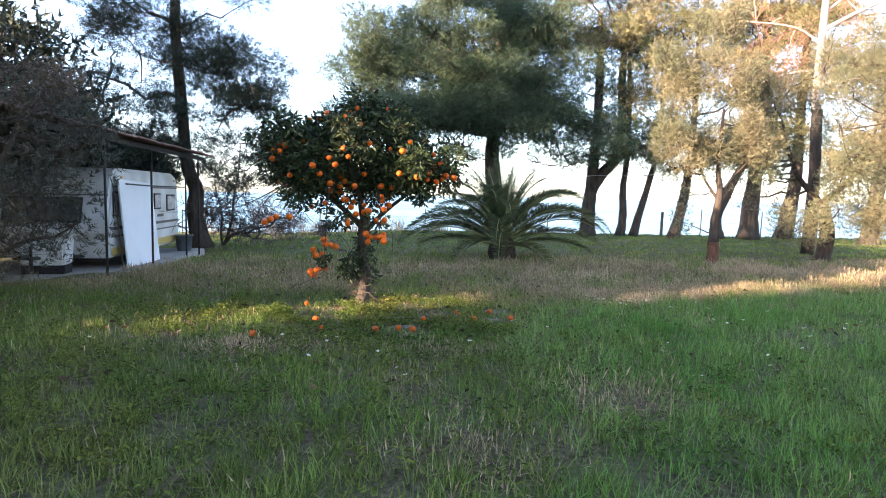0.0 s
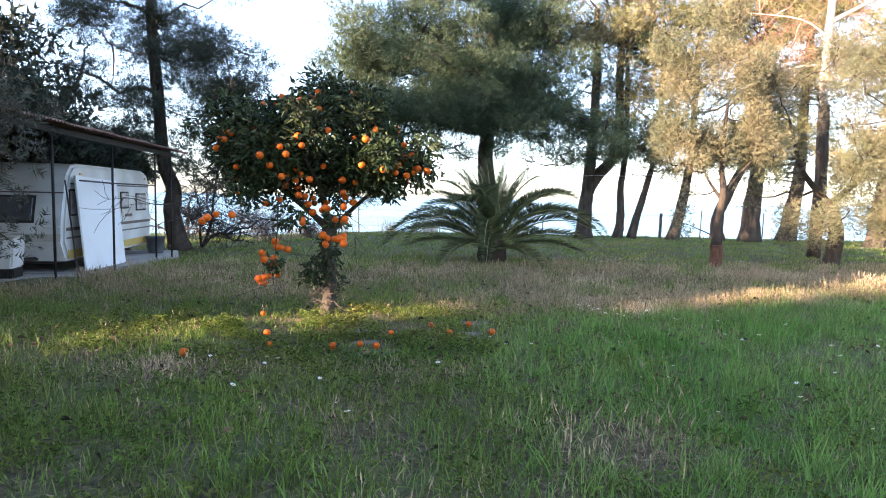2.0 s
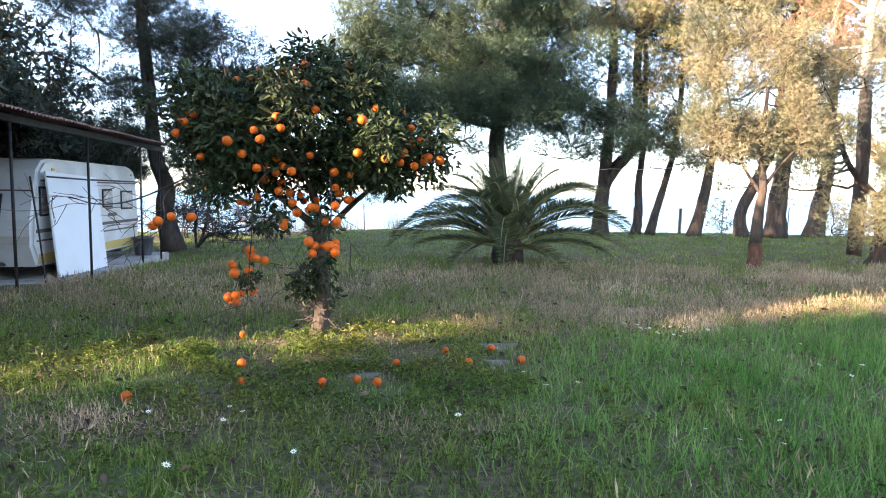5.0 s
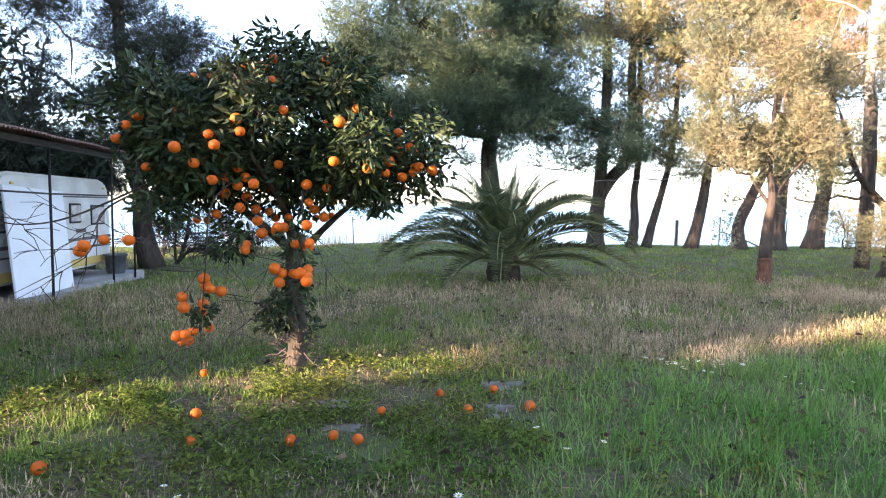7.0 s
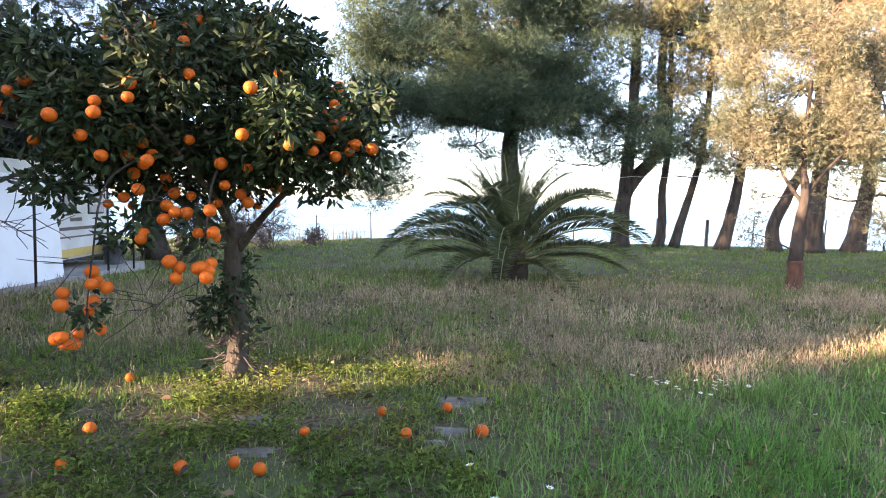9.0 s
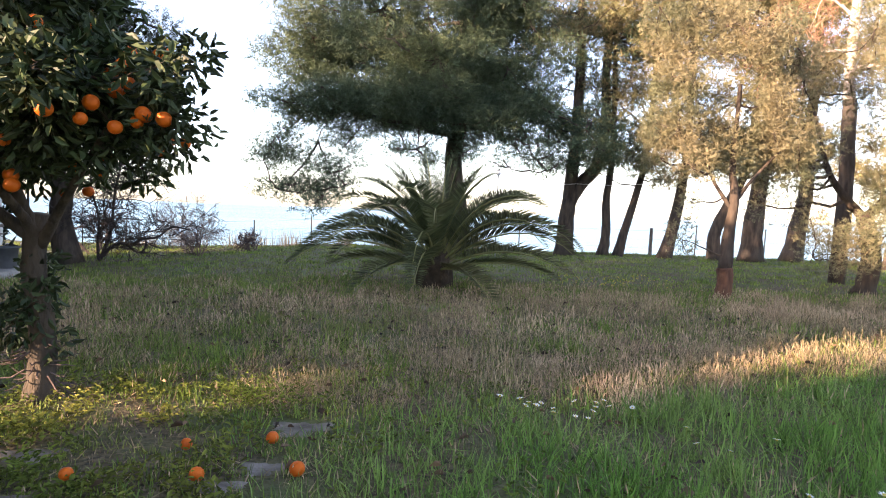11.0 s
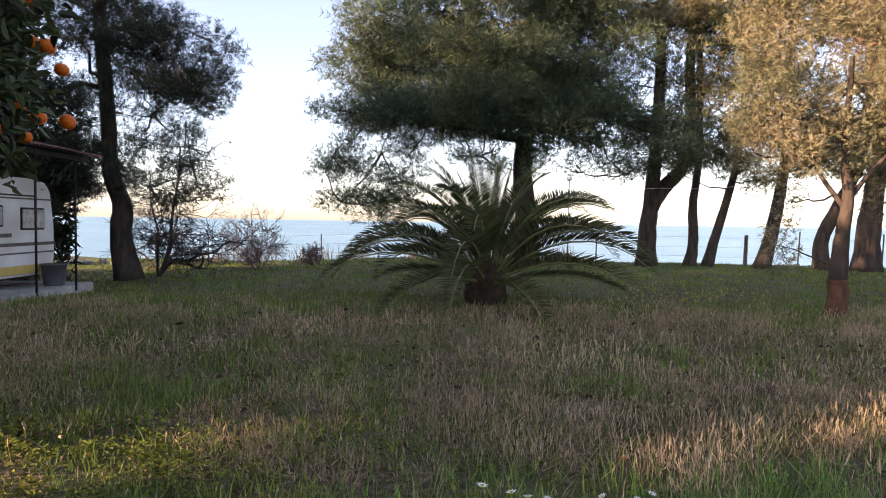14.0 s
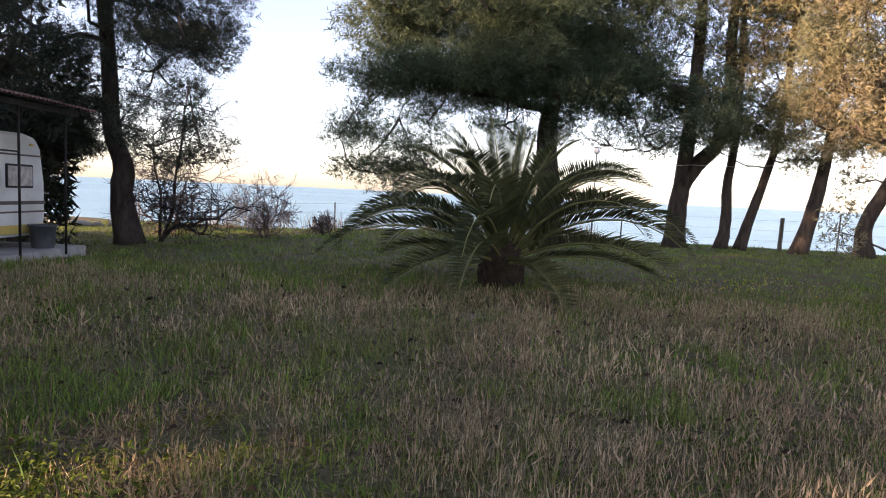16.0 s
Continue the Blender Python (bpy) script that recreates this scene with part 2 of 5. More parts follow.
M_STEEL = noisy("dark_painted_steel", (0.014, 0.013, 0.013), (0.038, 0.03, 0.026), 14, 0.6, 0.15, 60, metal=0.2)
M_ROOF = noisy("rusty_sheet_roof", (0.12, 0.065, 0.045), (0.24, 0.14, 0.10), 3, 0.75, 0.3, 25, big=(0.10, 0.05, 0.04))
M_CONCRETE = noisy("weathered_concrete", (0.30, 0.29, 0.27), (0.44, 0.42, 0.39), 4, 0.95, 0.5, 40, big=(0.25, 0.25, 0.23), big_scale=1.5)
M_BIN = noisy("grey_plastic", (0.06, 0.065, 0.07), (0.10, 0.105, 0.11), 5, 0.55)
M_POST = noisy("weathered_post", (0.10, 0.085, 0.07), (0.20, 0.17, 0.14), 14, 0.9, 0.5, 40, stretch=(1, 1, 0.3))
M_WIRE = noisy("fence_wire", (0.25, 0.24, 0.23), (0.34, 0.33, 0.31), 8, 0.5, metal=0.7)
M_ROPE = noisy("white_cord", (0.6, 0.6, 0.58), (0.72, 0.72, 0.70), 20, 0.8)
M_PETAL = noisy("white_petals", (0.78, 0.78, 0.76), (0.86, 0.86, 0.84), 20, 0.6, glow_through=0.2)
M_YELLOW = noisy("yellow_petals", (0.42, 0.34, 0.04), (0.6, 0.47, 0.06), 20, 0.6)
M_SAND = noisy("pale_bare_earth", (0.10, 0.085, 0.065), (0.24, 0.21, 0.175), 7, 0.98, 0.8, 40, big=(0.16, 0.14, 0.10), big_scale=4)


def water():
    m = bpy.data.materials.new("sea_water")
    m.use_nodes = True
    nt = m.node_tree
    b = nt.nodes["Principled BSDF"]
    b.inputs["Base Color"].default_value = (0.10, 0.22, 0.30, 1)
    b.inputs["Roughness"].default_value = 0.35
    b.inputs["IOR"].default_value = 1.33
    co = nt.nodes.new("ShaderNodeTexCoord")
    mp = nt.nodes.new("ShaderNodeMapping")
    mp.inputs["Scale"].default_value = (0.25, 1.0, 1.0)
    n = nt.nodes.new("ShaderNodeTexNoise")
    n.inputs["Scale"].default_value, n.inputs["Detail"].default_value = 0.8, 6
    bp = nt.nodes.new("ShaderNodeBump")
    bp.inputs["Strength"].default_value, bp.inputs["Distance"].default_value = 1.0, 0.9
    nt.links.new(co.outputs["Object"], mp.inputs[0])
    nt.links.new(mp.outputs[0], n.inputs["Vector"])
    nt.links.new(n.outputs["Fac"], bp.inputs["Height"])
    nt.links.new(bp.outputs[0], b.inputs["Normal"])
    n2 = nt.nodes.new("ShaderNodeTexNoise")
    n2.inputs["Scale"].default_value = 0.012
    mp2 = nt.nodes.new("ShaderNodeMapping")
    mp2.inputs["Scale"].default_value = (0.12, 1.0, 1.0)
    nt.links.new(co.outputs["Object"], mp2.inputs[0])
    nt.links.new(mp2.outputs[0], n2.inputs["Vector"])
    r = nt.nodes.new("ShaderNodeValToRGB")
    r.color_ramp.elements[0].position, r.color_ramp.elements[1].position = 0.35, 0.7
    r.color_ramp.elements[0].color, r.color_ramp.elements[1].color = (0.16, 0.31, 0.38, 1), (0.27, 0.43, 0.48, 1)
    nt.links.new(n2.outputs["Fac"], r.inputs[0])
    nt.links.new(r.outputs[0], b.inputs["Base Color"])
    return m


M_SEA = water()


# ---- ground and sea ----
def step(a, b, x):
    t = np.clip((np.asarray(x, float) - a) / (b - a), 0, 1)
    return t * t * (3 - 2 * t)


def ground_z(x, y):
    """Height of the meadow: falls gently to the sea, lower on the caravan's side, then a bank down to the water."""
    x, y = np.asarray(x, float), np.asarray(y, float)
    z = -0.0125 * np.clip(y - 9, 0, 24)
    z = z - 0.045 * np.clip(-x - 2.5, 0, 7) * step(9, 17, y)
    z = z + 0.025 * np.sin(x * 1.3 + 0.7 * y) * np.sin(y * 0.9 - 0.4 * x) + 0.012 * np.sin(3.1 * x + 1.7 * y)
    return z - 3.6 * step(32.0, 37, y) - 8 * step(37, 200, y)


def ground():
    xs = np.concatenate([[-4500, -1500, -400, -150, -80, -50, -35, -25], np.arange(-20, 24.1, 0.3), [30, 40, 60, 100, 200, 500, 1500, 4500]])
    ys = np.concatenate([[-4500, -1500, -400, -150, -60, -30, -15, -8, -4], np.arange(-1, 34, 0.3), [34.5, 35.5, 36.5, 38, 42, 60, 120, 300, 1000, 4500]])
    gx, gy = np.meshgrid(xs, ys)
    v = np.stack([gx, gy, ground_z(gx, gy)], -1).reshape(-1, 3)
    w = len(xs)
    i = (np.arange(len(ys) - 1)[:, None] * w + np.arange(w - 1)[None]).ravel()
    f = np.stack([i, i + 1, i + w + 1, i + w], -1)
    ob = part("ground", Geo().add(v, f), M_SOIL, smooth=True)
    tagged(ob, "grassy meadow ground sloping gently to the sea", "ground", kind="structure")


ground()
g = Geo().add([(-4800, 33, -2.4), (4800, 33, -2.4), (4800, 4800, -2.4), (-4800, 4800, -2.4)], [(0, 1, 2, 3)])
tagged(part("water", g, M_SEA), "calm pale blue sea up to the horizon", "sea", kind="structure")


# ---- trees ----
LEAF_V = np.array([(0, 0, 0), (-0.22, 0.45, 0.05), (0.22, 0.45, 0.05), (0, 1, 0)], float)
LEAF_F = [(0, 2, 3), (0, 3, 1)]
BROAD_V = np.array([(0, 0, 0), (-0.2, 0.28, 0.12), (-0.17, 0.65, 0.06), (0, 1, -0.22), (0.17, 0.65, 0.06), (0.2, 0.28, 0.12)], float)
BROAD_F = [(0, 5, 4), (0, 4, 3), (0, 3, 2), (0, 2, 1)]


def needle_tuft(rng, count=30, wide=0.02):
    """A pine shoot one unit long, with needles all round it."""
    v, f = [], []
    for i in range(count):
        a, s = rng.uniform(0, 2 * np.pi), rng.uniform(0.0, 0.75)
        out = rng.uniform(0.45, 1.05)
        d = np.array([math.cos(a) * out, 0.35 + 0.5 * rng.random(), math.sin(a) * out])
        d = d / np.linalg.norm(d) * rng.uniform(0.35, 0.6)
        side = np.cross(d, [math.sin(a), 0.3, -math.cos(a)])
        side = side / np.linalg.norm(side) * wide
        p = np.array([0, s, 0])
        k = len(v)
        v += [p - side, p + side, p + d]
        f.append((k, k + 1, k + 2))
    return np.array(v), f


def blob_points(rng, centre, radii, count, shell=0.45):
    d = unit(rng.standard_normal((count, 3)))
    r = shell + (1 - shell) * rng.random((count, 1)) ** 0.6
    return np.asarray(centre) + d * r * np.asarray(radii), d


def limb_line(rng, a, b, sag=0.12, n=6):
    a, b = np.asarray(a, float), np.asarray(b, float)
    length = np.linalg.norm(b - a)
    u = np.linspace(0, 1, n)[:, None]
    p = a + (b - a) * u
    p[:, 2] += (np.sin(np.pi * u[:, 0]) * -sag + 0.0) * length
    p[1:-1] += rng.standard_normal((n - 2, 3)) * 0.035 * length
    return p


def spray_tree(name, place, label, trunks, pads, bark, leaf_mat, seed, leaf="needle", per_pad=60, size=0.5, main_limbs=6,
               limb_r=0.07, twigs=4, turn=0.0, group="", category="tree", wide=0.02, root_flare=1.35, shell=0.3, up=0.4, foot=None, needles=20, jitter=0.35, dense=1.25):
    """A tree: trunks [(control points, radius at foot, radius at top)], pads [(centre, radii)] of foliage at the limbs' ends."""
    rng = np.random.default_rng(seed)
    top = thing(name, place, label, category, group, turn)
    stems = []
    for ctrl, r0, r1 in trunks:
        line = smooth_line(ctrl, 18)
        rad = np.linspace(r0, r1, 18)
        if ctrl[0][2] <= 0.01:
            rad[0] *= root_flare
            rad[1] *= 1 + (root_flare - 1) * 0.35
        part("trunk", tube(Geo(), line, rad, 12, 0.05, rng), foot if foot and not stems else bark, top, smooth=True)
        stems.append((line, rad))
    twig, crown = Geo(), Geo()
    full = float(np.median([np.prod(r) for _, r in pads]))
    tufts = [needle_tuft(rng, needles, wide) for _ in range(3)] if leaf in ("needle", "shoot") else None
    for i, (c, rad) in enumerate(pads):
        c, rad = np.asarray(c, float), np.asarray(rad, float)
        # the limb leaves the nearest stem somewhat below the pad
        best = None
        for line, _ in stems:
            low = line[2:] if len(line) > 4 else line
            d = np.linalg.norm((low - c) * (1, 1, 1), axis=1) + np.where(low[:, 2] > c[2] + 0.15, 1.5, 0) + 0.35 * np.abs(low[:, 2] - (c[2] - 0.3 * np.linalg.norm(low[:, :2] - c[:2], axis=1)))
            j = int(np.argmin(d))
            if best is None or d[j] < best[0]:
                best = (d[j], low[j])
        if i >= main_limbs:
            for prev, _ in pads[:i]:
                gap = np.linalg.norm(np.asarray(prev) - c) * 1.15
                if gap < best[0]:
                    best = (gap, np.asarray(prev, float))
        line = limb_line(rng, best[1], c, sag=0.06)
        lr = (1.0 if i < main_limbs else 0.55) * limb_r * (0.6 + 0.4 * min(1.5, np.linalg.norm(c - best[1]) / 2.5))
        geo = tube(Geo() if i < main_limbs else twig, line, np.linspace(lr, lr * 0.3, 6), 6)
        if i < main_limbs:
            part("limb", geo, bark, top, smooth=True)
        count = max(12, int(per_pad * min(dense, (np.prod(rad) / full) ** 0.67)))
        pts, d = blob_points(rng, c, rad, count, shell)
        for p in pts[:twigs]:
            tube(twig, limb_line(rng, c + (p - c) * 0.05, p, 0.05, 4), [lr * 0.3, lr * 0.22, lr * 0.15, lr * 0.06], 3)
        d = d * (1, 1, 0.6) + (0, 0, up) + rng.standard_normal(d.shape) * jitter
        s = size * rng.uniform(0.65, 1.3, count) * (min(1.5, max(0.85, (np.prod(rad) / full) ** 0.2)) if dense > 2 else 1.0)
        m = turns_along(d, rng.uniform(0, 6.28, count), s)
        if leaf in ("needle", "shoot"):
            for k in range(3):
                crown.scatter(*tufts[k], m[k::3], pts[k::3])
        else:
            tv, tf = (BROAD_V, BROAD_F) if leaf == "broad" else (LEAF_V, LEAF_F)
            crown.scatter(tv, tf, m, pts)
    if twig.n:
        tagged(part("twig_spray", twig, bark, top), kind="stuff")
    part("crown", crown, leaf_mat, top)
    return top


def pads_in(seed, centre, radii, count, pad, flat=0.45, inner=0.35):
    """Foliage pads spread through an uneven crown."""
    rng = np.random.default_rng(seed)
    out = []
    for i in range(count):
        d = unit(rng.standard_normal(3))
        r = inner + (1 - inner) * rng.random() ** 0.5
        s = pad * rng.uniform(0.65, 1.3)
        out.append((np.asarray(centre) + d * r * np.asarray(radii), (s, s, s * flat)))
    return out


def z_at(x, y):
    return float(ground_z(x, y))


def at(x, y, dz=-0.03):
    return (x, y, z_at(x, y) + dz)


def bare_branches(geo, rng, p, d, length, r, depth, spread=0.55, droop=0.0):
    n = 5 if depth > 1 else 4
    pts = [np.array(p)]
    dd = np.array(d, float)
    for _ in range(n - 1):
        dd = unit(dd + rng.standard_normal(3) * 0.16 + np.array([0, 0, -droop]))
        pts.append(pts[-1] + dd * length / (n - 1))
    tube(geo, pts, np.linspace(r, r * 0.55, n), 5 if depth > 1 else 3)
    if depth:
        for _ in range(int(rng.integers(3, 5))):
            k = rng.integers(1, n)
            nd = unit(dd + rng.standard_normal(3) * spread + np.array([0, 0, 0.12]))
            bare_branches(geo, rng, pts[k], nd, length * rng.uniform(0.5, 0.75), max(r * 0.62, min(r, 0.006)), depth - 1, spread, droop)


# the broad pine behind the palm
pads = pads_in(11, (-1.3, -0.2, 7.7), (5.2, 4.0, 3.3), 96, 1.2, 0.45, 0.35) + pads_in(14, (-1.5, -1.4, 4.9), (5.0, 2.6, 0.8), 50, 1.05, 0.42, 0.15)
pads += pads_in(12, (-5.0, -1.0, 3.2), (1.8, 1.6, 1.7), 36, 0.75, 0.45) + pads_in(13, (3.2, -1.0, 4.2), (2.8, 1.6, 1.3), 36, 0.6, 0.5) + pads_in(15, (0.4, -0.8, 3.5), (3.8, 1.4, 0.6), 30, 0.42, 0.7)
spray_tree("pine_tree", at(1.65, 29.0), "broad dark green pine with a low dense crown", [([(0, 0, 0), (0.05, 0, 1.5), (-0.15, 0, 3.5), (0.15, 0.1, 6), (0, 0, 10.5)], 0.46, 0.16)],
           pads, M_BARK, M_PINE, 1, dense=2.8, per_pad=200, size=0.30, main_limbs=12, limb_r=0.09, group="pines above the shore", wide=0.036, needles=8, shell=0.1, jitter=0.5)

# the leaning pine by the caravan
pads = pads_in(21, (-0.9, -0.3, 7.4), (2.9, 2.8, 3.4), 44, 0.75, 0.5, 0.2) + pads_in(22, (1.3, -0.5, 3.5), (1.4, 1.3, 1.9), 30, 0.4, 0.45) + pads_in(27, (1.4, -0.4, 5.3), (1.4, 1.2, 1.2), 22, 0.55, 0.45)
pads += pads_in(23, (-2.2, -0.3, 3.1), (2.1, 1.5, 1.2), 44, 0.6, 0.5, 0.1) + pads_in(26, (-0.8, -0.6, 5.4), (2.7, 2.0, 1.9), 17, 0.6, 0.5, 0.2) + pads_in(25, (-1.3, -0.6, 2.35), (0.9, 0.8, 0.6), 12, 0.45, 0.5, 0.1)
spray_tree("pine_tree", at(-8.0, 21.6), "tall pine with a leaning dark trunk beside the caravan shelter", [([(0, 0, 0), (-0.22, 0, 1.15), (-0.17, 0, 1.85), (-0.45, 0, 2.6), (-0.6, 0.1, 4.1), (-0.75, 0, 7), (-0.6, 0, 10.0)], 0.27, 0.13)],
           pads, M_BARK, M_PINE_SHADED, 2, per_pad=125, size=0.25, needles=12, wide=0.024, main_limbs=12, limb_r=0.07, group="pines above the shore", twigs=6, shell=0.15, jitter=0.5)

# the row of pines along the fence
def fence_pine(x, y, trunks, lean_top, label, seed, sun_tint=0.5, base=4.6, pads_n=34):
    px, pz = lean_top[0], lean_top[1] + 0.6
    base = base + 0.4
    pads = pads_in(seed, (px, 0, pz), (3.1, 2.4, pz - base), pads_n, 0.85, 0.45, 0.2) + pads_in(seed + 100, (px * 0.8 - 0.2, -0.4, base - 0.7), (2.9, 1.6, 1.0), 22, 0.5, 0.55, 0.2)
    return spray_tree("pine_tree", at(x, y), label, trunks, pads, M_BARK, M_PINE_SUNLIT if sun_tint > 0.5 else M_PINE, seed, per_pad=96, needles=8, wide=0.036, size=0.32, main_limbs=5, jitter=0.5, shell=0.15,
                      limb_r=0.06, group="pines above the shore", root_flare=1.25)


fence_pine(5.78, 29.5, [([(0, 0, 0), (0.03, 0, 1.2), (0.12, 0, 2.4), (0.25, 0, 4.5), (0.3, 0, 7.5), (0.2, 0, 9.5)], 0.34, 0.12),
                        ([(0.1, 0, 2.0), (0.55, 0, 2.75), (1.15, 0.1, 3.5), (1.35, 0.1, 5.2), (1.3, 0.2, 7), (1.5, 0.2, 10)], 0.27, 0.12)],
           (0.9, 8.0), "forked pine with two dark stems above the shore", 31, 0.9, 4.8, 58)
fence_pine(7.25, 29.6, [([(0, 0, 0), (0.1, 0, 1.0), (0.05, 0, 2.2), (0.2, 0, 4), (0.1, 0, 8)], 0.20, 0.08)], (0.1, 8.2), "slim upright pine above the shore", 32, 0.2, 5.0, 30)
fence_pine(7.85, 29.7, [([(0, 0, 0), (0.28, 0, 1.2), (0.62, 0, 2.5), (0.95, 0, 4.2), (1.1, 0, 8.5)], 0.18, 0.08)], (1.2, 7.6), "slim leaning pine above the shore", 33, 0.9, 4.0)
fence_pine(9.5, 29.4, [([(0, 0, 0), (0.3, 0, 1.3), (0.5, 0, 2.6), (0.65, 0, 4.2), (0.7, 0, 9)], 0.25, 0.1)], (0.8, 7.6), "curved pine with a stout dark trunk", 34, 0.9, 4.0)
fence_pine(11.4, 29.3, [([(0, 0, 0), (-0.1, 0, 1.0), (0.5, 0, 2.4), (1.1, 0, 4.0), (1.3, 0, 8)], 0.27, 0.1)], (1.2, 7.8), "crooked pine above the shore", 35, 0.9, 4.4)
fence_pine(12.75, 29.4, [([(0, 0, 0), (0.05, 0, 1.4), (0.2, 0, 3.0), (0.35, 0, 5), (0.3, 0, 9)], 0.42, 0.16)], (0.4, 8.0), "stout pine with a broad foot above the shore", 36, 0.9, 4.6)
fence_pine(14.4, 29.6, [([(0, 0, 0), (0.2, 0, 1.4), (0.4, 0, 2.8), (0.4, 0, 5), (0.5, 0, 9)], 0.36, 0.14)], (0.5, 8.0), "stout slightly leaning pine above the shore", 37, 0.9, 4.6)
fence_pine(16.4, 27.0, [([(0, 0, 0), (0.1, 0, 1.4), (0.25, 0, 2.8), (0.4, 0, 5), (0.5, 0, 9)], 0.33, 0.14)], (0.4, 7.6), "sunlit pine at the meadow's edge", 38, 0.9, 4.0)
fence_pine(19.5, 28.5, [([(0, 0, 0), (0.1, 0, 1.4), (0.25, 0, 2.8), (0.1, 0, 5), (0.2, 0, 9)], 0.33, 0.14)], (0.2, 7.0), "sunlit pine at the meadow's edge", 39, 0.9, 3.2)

# the pale dead tree behind the olives
def dead_tree(x, y):
    top = thing("dead_tree", at(x, y), "pale barkless dead tree with bare spreading limbs", "tree")
    rng = np.random.default_rng(55)
    part("trunk", tube(Geo(), smooth_line([(0, 0, 0), (0.05, 0, 2.0), (0.0, 0, 4.2)], 10), np.linspace(0.18, 0.14, 10), 10, 0.05, rng), M_BARK, top, smooth=True)
    part("bare_top", tube(Geo(), smooth_line([(0, 0, 4.1), (-0.05, 0, 5), (0.05, 0, 7.5), (0.1, 0, 9.5)], 14), np.linspace(0.125, 0.07, 14), 10, 0.04, rng), M_PALE_BARK, top, "barkless pale upper trunk", smooth=True)
    for ctrl, r in (([(0, 0, 6.0), (-0.7, 0.1, 6.5), (-2.2, 0.2, 6.7)], 0.035), ([(0, 0, 6.4), (0.9, -0.1, 6.9), (2.8, -0.3, 7.8)], 0.07), ([(0, 0, 6.9), (0.8, 0.2, 7.5), (1.6, 0.3, 8.4)], 0.05),
                    ([(0.0, 0, 4.9), (1.2, -0.2, 5.1), (2.8, -0.4, 5.8)], 0.05), ([(0, 0, 5.3), (-0.9, 0, 5.2), (-1.7, 0.2, 4.9)], 0.035), ([(0, 0, 7.6), (-0.8, 0, 8.3), (-1.5, 0, 9.2)], 0.045)):
        line = smooth_line(ctrl, 9)
        geo = tube(Geo(), line, np.linspace(r, r * 0.35, 9), 7)
        for k in (4, 6, 7):
            d = unit(line[k] - line[k - 1] + rng.standard_normal(3) * 0.5)
            tube(geo, limb_line(rng, line[k], line[k] + d * rng.uniform(0.4, 0.9), 0.02, 4), [r * 0.35, r * 0.28, r * 0.2, r * 0.1], 4)
        limb = part("limb", geo, M_PALE_BARK, top, smooth=True)
        spray = Geo()
        for k in range(2, 9):
            for _ in range(3):
                bare_branches(spray, rng, line[k], unit(line[k] - line[k - 1] + rng.standard_normal(3) * 0.8), rng.uniform(0.4, 0.9), 0.009, 2, 0.7, 0.06)
        tagged(part("twig_spray", spray, M_TWIG_RED, limb, "fine reddish dead twigs"), kind="stuff")


dead_tree(10.2, 20.4)

# dark trees behind the caravan; western-edge ones are unseen, added to shade the meadow
def edge_tree(x, y, h, r, seed, base=0.8, full=60):
    pads = pads_in(seed, (0, 0, (h + base) / 2), (r, r, (h - base) / 2), full, 1.15, 0.7, 0.15)
    return spray_tree("pine_tree", at(x, y), "dense dark pine added at the western edge to shade the meadow", [([(0, 0, 0), (0.1, 0, h * 0.3), (0, 0, h * 0.9)], 0.28, 0.08)], pads, M_BARK, M_PINE_SHADED, seed,
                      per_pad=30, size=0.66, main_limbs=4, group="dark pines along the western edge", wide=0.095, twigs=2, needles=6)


for i, (x, y, h, r) in enumerate([(-15, -6.9, 7.0, 2.2), (-15.5, -2.9, 5.2, 0.5), (-15.3, -1.8, 4.0, 0.75), (-15.3, 3.05, 4.6, 0.6), (-15, 5.6, 7.2, 1.5), (-15.5, 9.2, 11.8, 2.2), (-15, 12.8, 13.4, 2.4), (-16.5, 16.5, 10.0, 2.2),
                                  (-18.5, 18.4, 9.8, 2.8), (-17, 25.5, 8.8, 3.0), (-20, 15.5, 10.0, 2.6)]):
    edge_tree(x, y, h, r, 60 + i)

# unseen pine added in the gap; its pads interrupt the band of sunlight
pads = pads_in(68, (0, 0.0, 5.5), (0.6, 1.2, 0.8), 34, 0.45, 0.7, 0.2) + pads_in(67, (0, -0.55, 4.65), (0.5, 1.05, 0.35), 30, 0.4, 0.6, 0.1)
spray_tree("pine_tree", at(-15.2, 1.5), "thin pine with a clear trunk, added at the western edge to break up the sunlight", [([(0, 0, 0), (0.05, 0.1, 2.0), (0, 0.0, 4.5), (0, 0.2, 6.2)], 0.09, 0.03)], pads, M_BARK, M_PINE_SHADED, 69, per_pad=40, size=0.5,
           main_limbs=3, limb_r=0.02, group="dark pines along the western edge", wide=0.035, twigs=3)

